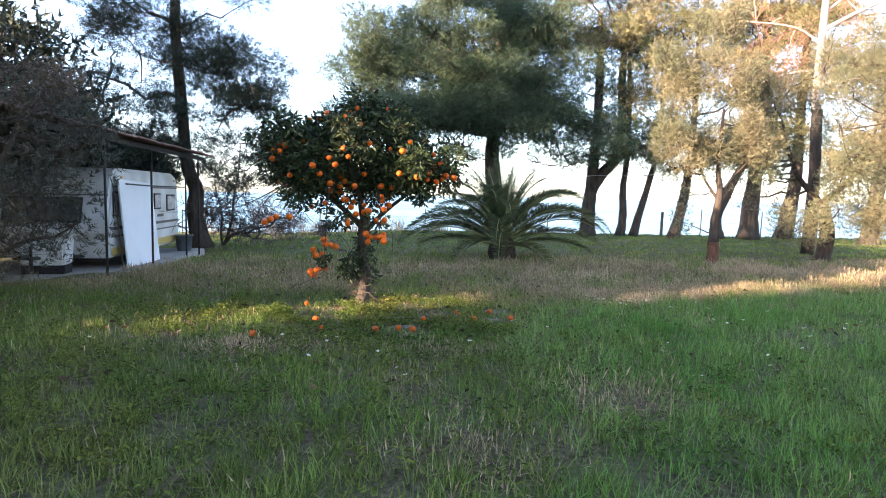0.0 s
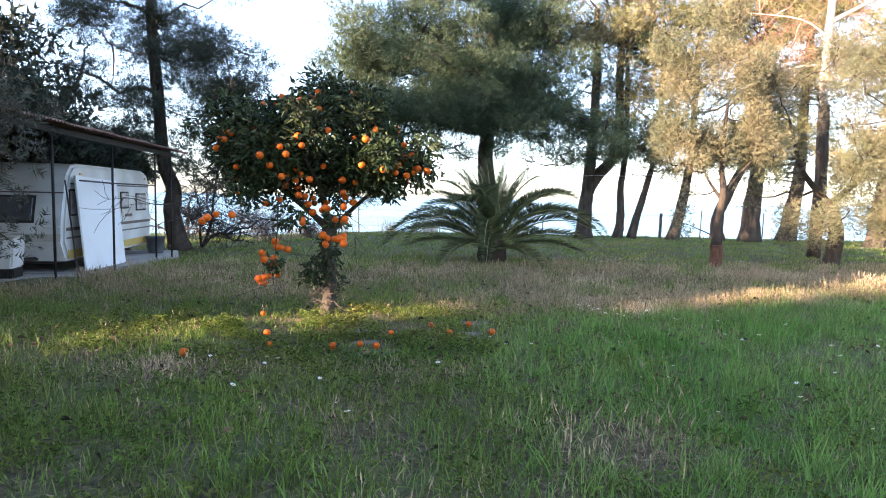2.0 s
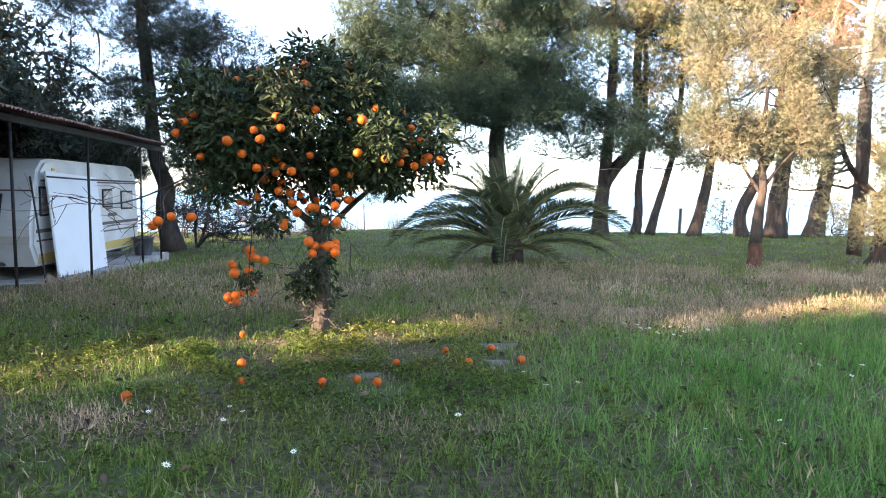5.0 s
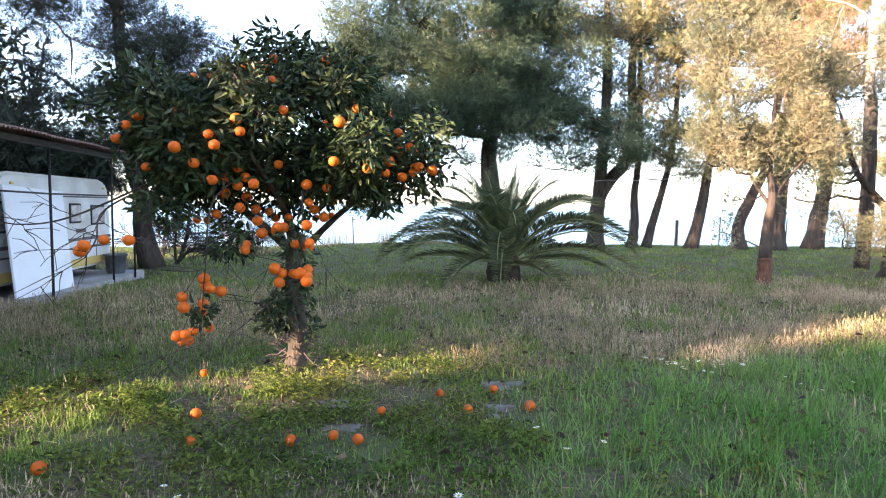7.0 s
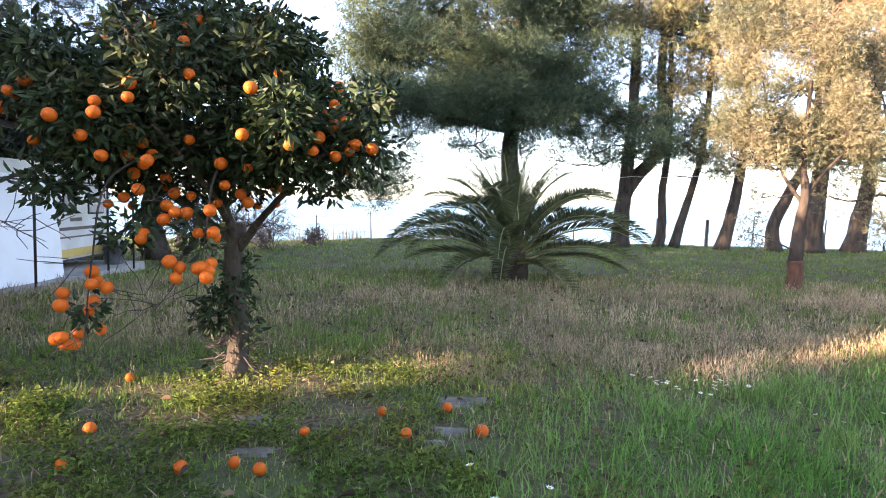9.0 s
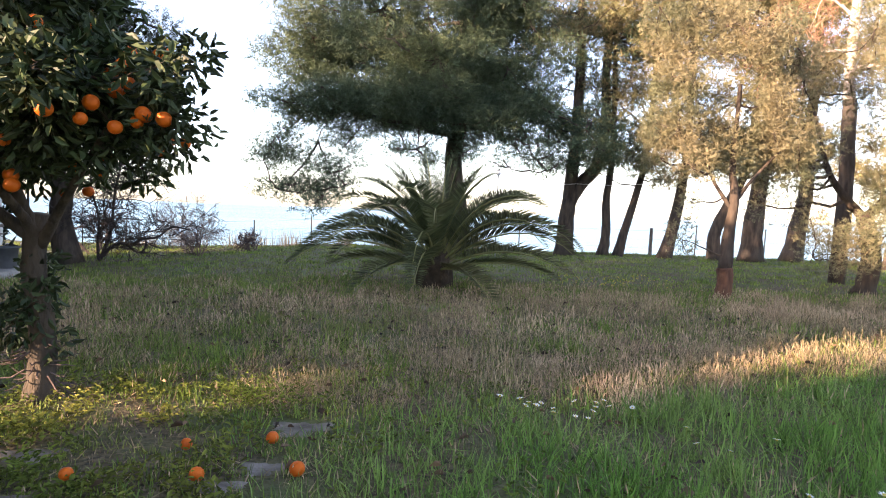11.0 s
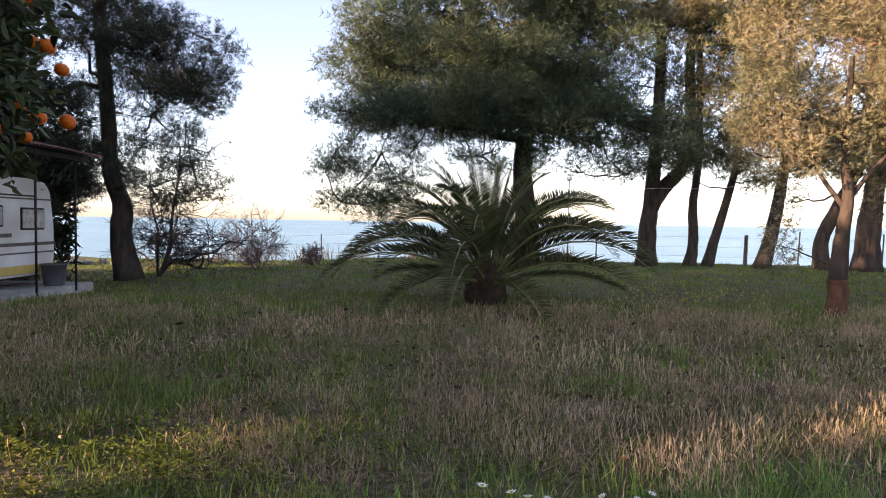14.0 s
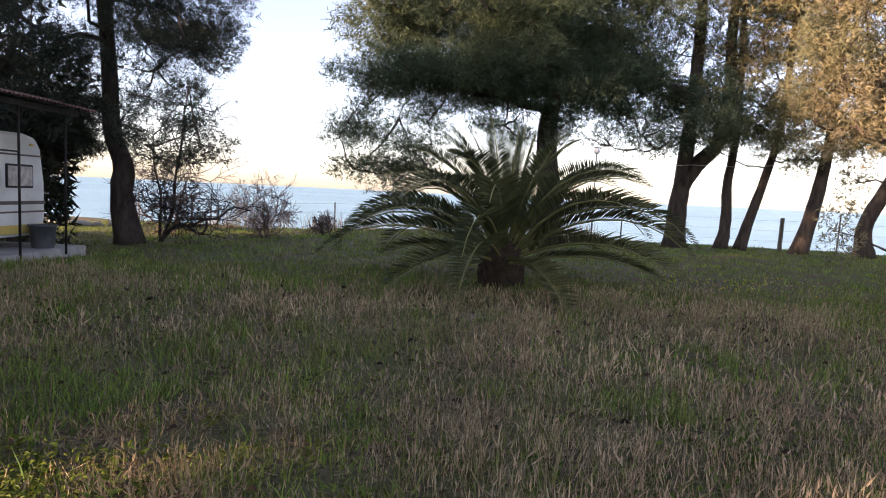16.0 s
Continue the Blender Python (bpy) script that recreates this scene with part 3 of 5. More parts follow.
# dense dark bushes behind the caravan, plus an unseen low one added for shade
for i, (x, y, h, rad) in enumerate([(-10.6, 13.4, 3.4, 1.3), (-10.8, 16.2, 4.4, 1.5), (-10.6, 18.8, 5.0, 1.4), (-11.2, 10.8, 3.6, 1.5), (-10.2, 20.6, 3.2, 1.1), (-6.7, 6.5, 0.8, 0.5)]):
    pads = pads_in(95 + i, (0, 0, h / 2), (rad, rad, h / 2), 26, min(0.6, h * 0.3), 0.8, 0.2)
    spray_tree("bush", at(x, y), "dense dark evergreen bush behind the shelter" if h > 2 else "low dark evergreen bush added at the meadow's edge to shade the grass", [([(0, 0, 0), (0.05, 0, h * 0.4), (0, 0, h * 0.8)], 0.09, 0.03)], pads, M_BARK, M_PINE_SHADED, 95 + i,
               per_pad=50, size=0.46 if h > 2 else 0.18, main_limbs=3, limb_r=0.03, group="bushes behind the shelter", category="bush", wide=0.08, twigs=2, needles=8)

# more unseen western-edge pines, added close behind the start to shade the left ground
edge_tree(-5.6, -1.9, 7.5, 2.3, 90, base=1.6)
edge_tree(-6.8, 1.3, 8.5, 1.9, 94, base=1.2)
edge_tree(-8.0, -2.7, 8.0, 2.2, 92, base=1.2)
edge_tree(-9.2, 9.6, 5.2, 2.0, 93, base=0.6)

# olives
def olive(x, y, trunks, pads, seed, label, mat, per_pad=150, size=0.118, bark=M_OLIVE_BARK, twigs=5, foot=None):
    return spray_tree("olive_tree", at(x, y), label, trunks, pads, bark, mat, seed, leaf="shoot", needles=9, wide=0.046, per_pad=per_pad, size=size, main_limbs=8, limb_r=0.045,
                      group="olives on the meadow", category="olive tree", twigs=twigs, shell=0.15, up=0.55, foot=foot)


pads = []
for i, (c, r) in enumerate((((-0.75, 0, 2.6), 0.5), ((-0.6, 0.2, 3.5), 0.6), ((0.15, 0, 4.4), 0.65), ((0.45, 0.1, 2.9), 0.6), ((-1.0, 0.2, 4.5), 0.45), ((0.95, 0.3, 3.9), 0.6), ((1.1, 0.3, 2.6), 0.45), ((0.1, 0.4, 5.4), 0.6), ((-0.2, 0.2, 2.5), 0.35))):
    pads += pads_in(410 + i, c, (r, r, r * 1.15), 10, 0.30, 1.4, 0.3)
pads += [((-0.75, -0.1, 1.0), (0.25, 0.22, 0.5)), ((-0.6, 0, 1.6), (0.2, 0.2, 0.25))]
olive(5.8, 16.6, [([(0, 0, 0), (0.05, 0, 0.3), (0.03, 0, 0.55)], 0.135, 0.125), ([(0.03, 0, 0.5), (0.07, 0.02, 1.1), (0.12, 0, 1.7), (0.1, 0.1, 2.3), (0.15, 0.1, 3.6)], 0.118, 0.03), ([(0.1, 0, 1.5), (-0.3, 0.1, 2.2), (-0.6, 0.2, 3.6)], 0.038, 0.015),
                  ([(0.1, 0, 1.6), (0.5, 0.1, 2.1), (1.4, 0.3, 3.0)], 0.038, 0.015)],
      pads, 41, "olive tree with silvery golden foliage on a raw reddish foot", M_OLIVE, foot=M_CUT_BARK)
pads = []
for i, (c, r) in enumerate((((-1.6, 0, 2.2), 0.8), ((-1.3, 0.2, 3.6), 0.85), ((-0.3, 0, 4.6), 0.9), ((0.4, -0.3, 3.0), 0.9), ((1.5, 0.2, 3.9), 0.85), ((1.7, -0.2, 2.3), 0.8), ((0.2, -0.6, 1.6), 0.75), ((-1.0, -0.5, 1.1), 0.6), ((1.0, 0.3, 5.0), 0.7), ((1.4, -0.6, 1.1), 0.6))):
    pads += pads_in(430 + i, c, (r, r, r * 1.1), 11, 0.34, 1.35, 0.3)
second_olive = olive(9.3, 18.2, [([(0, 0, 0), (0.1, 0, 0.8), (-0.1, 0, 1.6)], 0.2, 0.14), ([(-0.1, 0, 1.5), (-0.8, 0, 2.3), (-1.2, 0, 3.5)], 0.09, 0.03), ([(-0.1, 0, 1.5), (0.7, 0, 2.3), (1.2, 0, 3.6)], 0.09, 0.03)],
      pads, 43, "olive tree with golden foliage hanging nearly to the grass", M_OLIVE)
third_olive = copy_thing(second_olive, Matrix.Translation(at(10.6, 16.2)) @ Matrix.Rotation(2.4, 4, "Z"))
pads = pads_in(44, (0.05, 0.15, 1.8), (1.55, 1.15, 1.3), 44, 0.42, 0.9, 0.25)
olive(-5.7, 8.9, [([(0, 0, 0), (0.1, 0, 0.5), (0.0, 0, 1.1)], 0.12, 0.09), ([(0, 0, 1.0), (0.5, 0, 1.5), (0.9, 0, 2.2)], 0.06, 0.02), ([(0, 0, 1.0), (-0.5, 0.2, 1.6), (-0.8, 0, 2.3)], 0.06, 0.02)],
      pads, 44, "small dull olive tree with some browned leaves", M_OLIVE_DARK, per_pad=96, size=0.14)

# the orange tree
def orange_fruit(rng, r=0.036):
    bm = bmesh.new()
    bmesh.ops.create_uvsphere(bm, u_segments=12, v_segments=8, radius=r)
    for v in bm.verts:
        k = math.hypot(v.co.x, v.co.y) / r
        v.co.z *= 0.94
        if v.co.z > 0:
            v.co.z -= 0.10 * r * math.exp(-(k * 3.0) ** 2)
    me = bpy.data.meshes.new("orange")
    bm.to_mesh(me)
    bm.free()
    for p in me.polygons:
        p.use_smooth = True
    me.materials.append(M_PEEL)
    return me


FRUIT = [orange_fruit(None, r) for r in (0.030, 0.033, 0.036)]


def orange_tree():
    rng = np.random.default_rng(5)
    pads = pads_in(51, (-0.05, -0.6, 1.78), (1.02, 0.9, 0.42), 46, 0.26, 0.85, 0.3) + pads_in(52, (0.12, -0.6, 2.22), (0.5, 0.6, 0.26), 16, 0.25, 0.85) + pads_in(55, (-0.72, -0.75, 1.85), (0.42, 0.5, 0.28), 12, 0.23, 0.85)
    pads += pads_in(53, (0.76, -0.88, 1.62), (0.34, 0.32, 0.2), 10, 0.2, 0.85) + pads_in(54, (-0.06, -0.6, 1.8), (1.26, 1.1, 0.62), 26, 0.13, 1.0, 0.88)
    pads += [((-0.11, -0.05, 0.52), (0.17, 0.16, 0.18)), ((0.03, -0.08, 0.64), (0.15, 0.14, 0.15)), ((-0.19, 0.0, 0.45), (0.12, 0.12, 0.12)), ((0.1, 0.0, 0.42), (0.09, 0.1, 0.14)), ((0.02, 0.0, 0.82), (0.12, 0.12, 0.14)),
             ((-0.22, -1.45, 0.74), (0.08, 0.08, 0.12)), ((-0.1, -1.3, 1.15), (0.16, 0.12, 0.12)), ((0.32, -1.38, 1.15), (0.12, 0.1, 0.12))]
    hanging = [[(-0.1, -0.9, 1.6), (-0.2, -1.3, 1.4), (-0.2, -1.45, 1.0), (-0.22, -1.5, 0.55)], [(0.25, -0.9, 1.55), (0.33, -1.25, 1.4), (0.36, -1.4, 1.15), (0.34, -1.44, 0.9)],
               [(-0.6, -0.8, 1.6), (-0.85, -1.3, 1.35), (-0.7, -1.7, 1.18), (-0.62, -1.95, 1.1)], [(-0.7, -0.9, 1.55), (-1.05, -1.3, 1.3), (-1.25, -1.5, 1.25), (-1.4, -1.6, 1.3)]]
    pads = [((c[0], c[1] + (0.12 if c[1] < -0.2 else 0.0), c[2]), r) for c, r in pads]
    hanging = [[(x, y + 0.12, z) for x, y, z in h] for h in hanging]
    top = spray_tree("orange_tree", at(-1.35, 10.0), "orange tree heavy with ripe fruit on a short trunk",
                     [([(0, 0, 0), (0.03, 0, 0.4), (0.0, -0.03, 0.8), (0.04, -0.06, 1.15)], 0.08, 0.06), ([(0.03, -0.05, 1.0), (0.0, -0.25, 1.4), (0.05, -0.5, 2.1)], 0.045, 0.015),
                      ([(0.03, -0.03, 0.95), (0.35, -0.3, 1.25), (0.85, -0.8, 1.6)], 0.035, 0.012), ([(0.02, -0.05, 1.0), (-0.4, -0.3, 1.4), (-0.95, -0.65, 1.8)], 0.04, 0.012),
                      ([(0.02, -0.05, 1.05), (0.05, -0.5, 1.35), (0.0, -1.1, 1.7)], 0.03, 0.01)] + [(h, 0.007, 0.003) for h in hanging],
                     pads, M_CITRUS_BARK, M_CITRUS, 5, leaf="broad", per_pad=222, size=0.064, main_limbs=8, limb_r=0.02, category="orange tree", twigs=7, shell=0.2, up=-0.3, jitter=0.75)
    places = []
    while len(places) < 150:
        p, _ = blob_points(rng, (-0.06, -0.6, 1.78), (1.16, 1.04, 0.6), 1, 0.5)
        if p[0, 2] > 1.25:
            places.append(p[0])
    for c, n, s in (((-0.22, -1.48, 0.74), 14, (0.14, 0.14, 0.2)), ((0.34, -1.44, 0.97), 9, (0.13, 0.08, 0.05)), ((0.32, -1.38, 1.2), 6, (0.1, 0.08, 0.1)), ((-0.02, -1.3, 1.2), 5, (0.2, 0.08, 0.1)),
                    ((1.05, -0.98, 1.6), 6, (0.13, 0.08, 0.035)), ((-0.62, -1.8, 1.14), 4, (0.12, 0.14, 0.06)), ((0.15, -0.65, 2.4), 3, (0.25, 0.2, 0.05))):
        for _ in range(n):
            places.append(np.asarray(c) + rng.uniform(-1, 1, 3) * s)
    twigs = Geo()
    for h in hanging:
        line = smooth_line(h, 10)
        for k in range(3, 10):
            bare_branches(twigs, rng, line[k], unit(np.array([rng.normal(-0.3, 0.7), rng.normal(-0.2, 0.6), rng.normal(-0.1, 0.4)])), rng.uniform(0.2, 0.4), 0.003, 1, 0.7, 0.08)
    tagged(part("bare_twig_spray", twigs, M_CITRUS_BARK, top, "bare thin outer twigs"), kind="stuff")
    tangle = Geo()
    for k in range(46):
        a, h = rng.uniform(0, 6.28), rng.uniform(0.12, 0.42)
        p = np.array([0.07 * math.cos(a), 0.07 * math.sin(a), h])
        q = p + np.array([math.cos(a), math.sin(a), rng.uniform(-0.6, 0.4)]) * rng.uniform(0.06, 0.22)
        tube(tangle, limb_line(rng, p, q, 0.1, 4), [0.006, 0.005, 0.004, 0.002], 4)
    tagged(part("sprout_tangle", tangle, M_TWIG, top, "dry brown sprouts round the foot"), kind="stuff")
    for i, p in enumerate(places):
        p = p + np.array((0, 0.12, 0))
        ob = part("orange", FRUIT[i % 3], None, top)
        ob.matrix_basis = Matrix.Translation(p) @ Euler(rng.uniform(-0.6, 0.6, 3)).to_matrix().to_4x4()


orange_tree()


# the date palm
def palm(x, y):
    rng = np.random.default_rng(7)
    top = thing("palm_tree", at(x, y), "low date palm with arching feathered fronds", "palm tree")
    stem = Geo()
    tube(stem, [(0, 0, 0), (0, 0, 0.2), (0, 0, 0.45), (0, 0, 0.68)], [0.30, 0.33, 0.30, 0.16], 14, 0.08, rng)
    part("trunk", stem, M_PALM_STEM, top)
    n = 46
    for i in range(n):
        u = (i + 0.5) / n
        az = i * 2.39996 + rng.uniform(-0.25, 0.25)
        # from the upright heart to the arching ring and the skirt on the grass
        rise, bend, length = np.array([np.interp(u, [0, 0.2, 0.3, 0.6, 0.72, 0.85, 1.0], row) for row in
                                       ([88, 78, 66, 48, 38, 22, 4], [14, 44, 84, 98, 92, 66, 30], [1.75, 1.95, 2.3, 2.75, 2.8, 2.6, 2.2])])
        rise, bend, length = radians(rise + rng.uniform(-6, 6)), radians(bend + rng.uniform(-10, 12)), length * rng.uniform(0.86, 1.0)
        k = 26
        ang = rise - np.linspace(0, 1, k) ** 1.5 * bend
        ds = length / k
        rr = np.cumsum(np.cos(ang)) * ds + 0.12
        zz = np.cumsum(np.sin(ang)) * ds + 0.62 - 0.3 * u
        floor = 0.06
        zz = np.maximum(zz, floor)
        line = np.stack([rr * math.cos(az), rr * math.sin(az), zz], -1)
        rib = tube(Geo(), line[::3], np.linspace(0.024, 0.005, len(line[::3])), 5)
        dry = u > 0.97
        frond = part("frond", rib, M_PALM_STEM if dry else M_RIB, top)
        tang = unit(np.gradient(line, axis=0))
        side = unit(np.cross(tang, [[0, 0, 1.0]]))
        upv = np.cross(side, tang)
        us = np.linspace(0.12, 0.995, 78)
        idx = us * (k - 1)
        leaf_p, leaf_d, leaf_s = [], [], []
        for j, q in enumerate(idx):
            a, f = int(q), q - int(q)
            b = min(a + 1, k - 1)
            p = line[a] * (1 - f) + line[b] * f
            ll = 0.38 * math.sin(math.pi * (0.12 + 0.83 * us[j])) ** 0.7 * length / 2.6
            for sgn in (-1, 1):
                d = side[a] * sgn * 0.8 + tang[a] * 0.62 + upv[a] * (0.5 + rng.uniform(-0.12, 0.12)) - np.array([0, 0, 0.12])
                leaf_p.append(p)
                leaf_d.append(d)
                leaf_s.append((ll * 0.17, ll, ll))
        m = turns_along(np.array(leaf_d), rng.uniform(-0.5, 0.5, len(leaf_d)), np.array(leaf_s))
        tagged(part("frond_foliage", Geo().scatter(LEAF_V, LEAF_F, m, np.array(leaf_p)), M_PALM_DRY if dry else M_PALM, frond), kind="stuff")


palm(1.0, 16.9)


# ---- caravan and its shelter ----
# local axes: x to the right of the flank (out of the wall), y along the flank away from the drawbar
VAN_AT, VAN_TURN = (-6.70, 13.95, 0.0), 8.0
VAN_L, VAN_W, VAN_LOW, VAN_TOP = 4.42, 2.05, 0.20, 1.94


def van_profile():
    """Side outline (y, z): sloped nose and tail with rounded shoulders."""
    return [(0.06, VAN_LOW), (-0.12, VAN_LOW + 0.35), (-0.08, 0.95), (0.05, 1.42), (0.16, 1.75), (0.34, VAN_TOP - 0.04), (0.60, VAN_TOP),
            (VAN_L - 0.50, VAN_TOP), (VAN_L - 0.22, VAN_TOP - 0.06), (VAN_L - 0.10, VAN_TOP - 0.22), (VAN_L, 1.1), (VAN_L, VAN_LOW + 0.3), (VAN_L - 0.08, VAN_LOW)]


def strip(y0, y1, z0, z1, x0=-0.01, thick=0.02, bevel=0.004):
    return box((thick, y1 - y0, z1 - z0), (x0 + thick / 2, (y0 + y1) / 2, (z0 + z1) / 2), bevel)


def caravan():
    top = thing("caravan", (VAN_AT[0], VAN_AT[1], -0.14), "old white touring caravan with brown stripes, parked under a shelter", "caravan", turn=VAN_TURN)
    prof = van_profile()
    bm = bmesh.new()
    rings = []
    for x in (0.0, -VAN_W):
        rings.append([bm.verts.new((x, y, z)) for y, z in prof])
    bm.faces.new(rings[0])
    bm.faces.new(rings[1][::-1])
    n = len(prof)
    for i in range(n):
        bm.faces.new((rings[0][i], rings[1][i], rings[1][(i + 1) % n], rings[0][(i + 1) % n]))
    bmesh.ops.recalc_face_normals(bm, faces=bm.faces)
    side = [e for e in bm.edges if all(abs(v.co.x) < 1e-5 for v in e.verts) or all(abs(v.co.x + VAN_W) < 1e-5 for v in e.verts)]
    bmesh.ops.bevel(bm, geom=side, offset=0.05, segments=3, affect="EDGES")
    part("body", bm, M_WHITE, top)
    # flank: trim rails, stripes, ochre foot band
    part("trim_rail", strip(0.2, VAN_L - 0.1, 1.56, 1.59), M_BAND, top, "dark trim rail")
    part("stripe", strip(0.0, VAN_L - 0.01, 0.74, 0.80, thick=0.016), M_BAND, top, "brown stripe")
    part("stripe", strip(0.0, VAN_L - 0.01, 0.60, 0.63, thick=0.016), M_BAND, top, "brown stripe")
    part("foot_band", strip(0.05, VAN_L - 0.05, VAN_LOW + 0.05, VAN_LOW + 0.20, thick=0.016), M_OCHRE, top, "ochre band")
    part("badge", strip(2.75, 3.2, 0.90, 0.97, thick=0.014), M_BAND, top, "dark lettering reduced to a bar")
    # flank windows
    for y0, y1, z0, z1 in ((0.12, 0.40, 1.0, 1.48), (2.5, 2.98, 1.08, 1.45), (3.42, 4.08, 1.02, 1.42)):
        w = part("window", strip(y0, y1, z0, z1, thick=0.03, bevel=0.012), M_RUBBER, top, "small window with dark rubber frame")
        part("pane", strip(y0 + 0.035, y1 - 0.035, z0 + 0.035, z1 - 0.035, x0=0.012, thick=0.016), M_CURTAIN, w)
    # entrance door and the marker lamp
    door = part("door", strip(0.62, 1.3, 0.3, 1.52, thick=0.025, bevel=0.01), M_WHITE, top)
    part("handle", strip(1.18, 1.26, 0.95, 1.0, x0=0.013, thick=0.03), M_STEEL, door)
    part("marker_lamp", strip(VAN_L - 0.42, VAN_L - 0.34, 1.74, 1.78, thick=0.035), M_OCHRE, top)
    part("marker_lamp", strip(0.55, 0.63, 1.74, 1.78, thick=0.035), M_OCHRE, top)
    # nose: wide tinted window, skirt, trim
    def nose(x0, x1, z0, z1, thick, material, name, parent=top, off=0.0, label=""):
        bm = bmesh.new()
        ya, yb = np.interp([z0, z1], [0.55, 0.95, 1.42, 1.75], [-0.12, -0.08, 0.05, 0.16])
        lo = [(x, ya - d, z0) for d in (off - 0.005, off + thick) for x in (x0, x1)]
        hi = [(x, yb - d, z1) for d in (off - 0.005, off + thick) for x in (x0, x1)]
        v = [bm.verts.new(p) for p in (lo[0], lo[1], hi[1], hi[0], lo[2], lo[3], hi[3], hi[2])]
        for f in ((0, 1, 2, 3), (7, 6, 5, 4), (0, 4, 5, 1), (3, 2, 6, 7), (0, 3, 7, 4), (1, 5, 6, 2)):
            bm.faces.new([v[i] for i in f])
        bmesh.ops.recalc_face_normals(bm, faces=bm.faces)
        bmesh.ops.bevel(bm, geom=list(bm.edges), offset=0.006, segments=1, affect="EDGES")
        return part(name, bm, material, parent, label)

    w = nose(-VAN_W + 0.18, -0.48, 0.88, 1.36, 0.02, M_RUBBER, "window", label="wide tinted front window")
    nose(-VAN_W + 0.22, -0.52, 0.92, 1.32, 0.012, M_DARKGLASS, "pane", w, 0.018)
    nose(-VAN_W + 0.04, -0.04, 1.40, 1.425, 0.012, M_BAND, "trim_rail", label="dark trim rail")
    nose(-VAN_W + 0.04, -0.04, 0.56, 0.70, 0.014, M_BEIGE, "skirt", label="beige lower skirt")
    nose(-0.36, -0.06, 0.80, 0.83, 0.03, M_WHITE, "grab_rail")
    # wheels, chassis and drawbar
    for x in (-0.16, -VAN_W + 0.16):
        tyre = Geo()
        ang = np.linspace(0, 2 * np.pi, 25)
        tube(tyre, np.stack([np.full(25, x), 2.2 + 0.21 * np.cos(ang), 0.29 + 0.21 * np.sin(ang)], -1), np.full(25, 0.085), 8)
        wheel = part("wheel", tyre, M_RUBBER, top, smooth=True)
        part("rim", tube(Geo(), [(x - 0.04, 2.2, 0.29), (x, 2.2, 0.29), (x + 0.04, 2.2, 0.29)], [0.15, 0.16, 0.13], 18), M_WIRE, wheel)
    part("chassis", box((1.6, VAN_L - 0.3, 0.08), (-VAN_W / 2, VAN_L / 2, VAN_LOW - 0.02), 0.01), M_STEEL, top)
    bar = Geo()
    tube(bar, [(-0.5, 0.1, 0.24), (-0.95, -1.05, 0.30)], [0.035, 0.03], 6)
    tube(bar, [(-VAN_W + 0.5, 0.1, 0.24), (-1.08, -1.05, 0.30)], [0.035, 0.03], 6)
    tube(bar, [(-1.01, -0.95, 0.31), (-1.01, -1.2, 0.33)], [0.05, 0.04], 8)
    part("drawbar", bar, M_STEEL, top)
    part("jockey_leg", tube(Geo(), [(-1.0, -0.85, 0.02), (-1.0, -0.85, 0.5)], [0.03, 0.03], 8), M_STEEL, top)
    return top


caravan()


def van_point(x, y, z):
    """From the caravan's frame to the world."""
    a = radians(VAN_TURN)
    return (VAN_AT[0] + x * math.cos(a) - y * math.sin(a), VAN_AT[1] + x * math.sin(a) + y * math.cos(a), z)


# concrete slab under the caravan, broken pieces along its edge
slab_z = -0.16
slab = thing("concrete_slab", van_point(-1.1, 1.6, slab_z - 0.28), "rough cracked concrete slab under the caravan", "slab", turn=VAN_TURN)
srng = np.random.default_rng(3)
y = -3.9
while y < 1.75:
    step_y = srng.uniform(0.9, 1.5)
    part("slab_piece", box((3.3 + srng.uniform(-0.08, 0.08), step_y - 0.015, 0.30), (0.05, y + step_y / 2, 0.15 + srng.uniform(-0.02, 0.015)), 0.02), M_CONCRETE, slab)
    y += step_y
slab_top = slab_z + 0.02


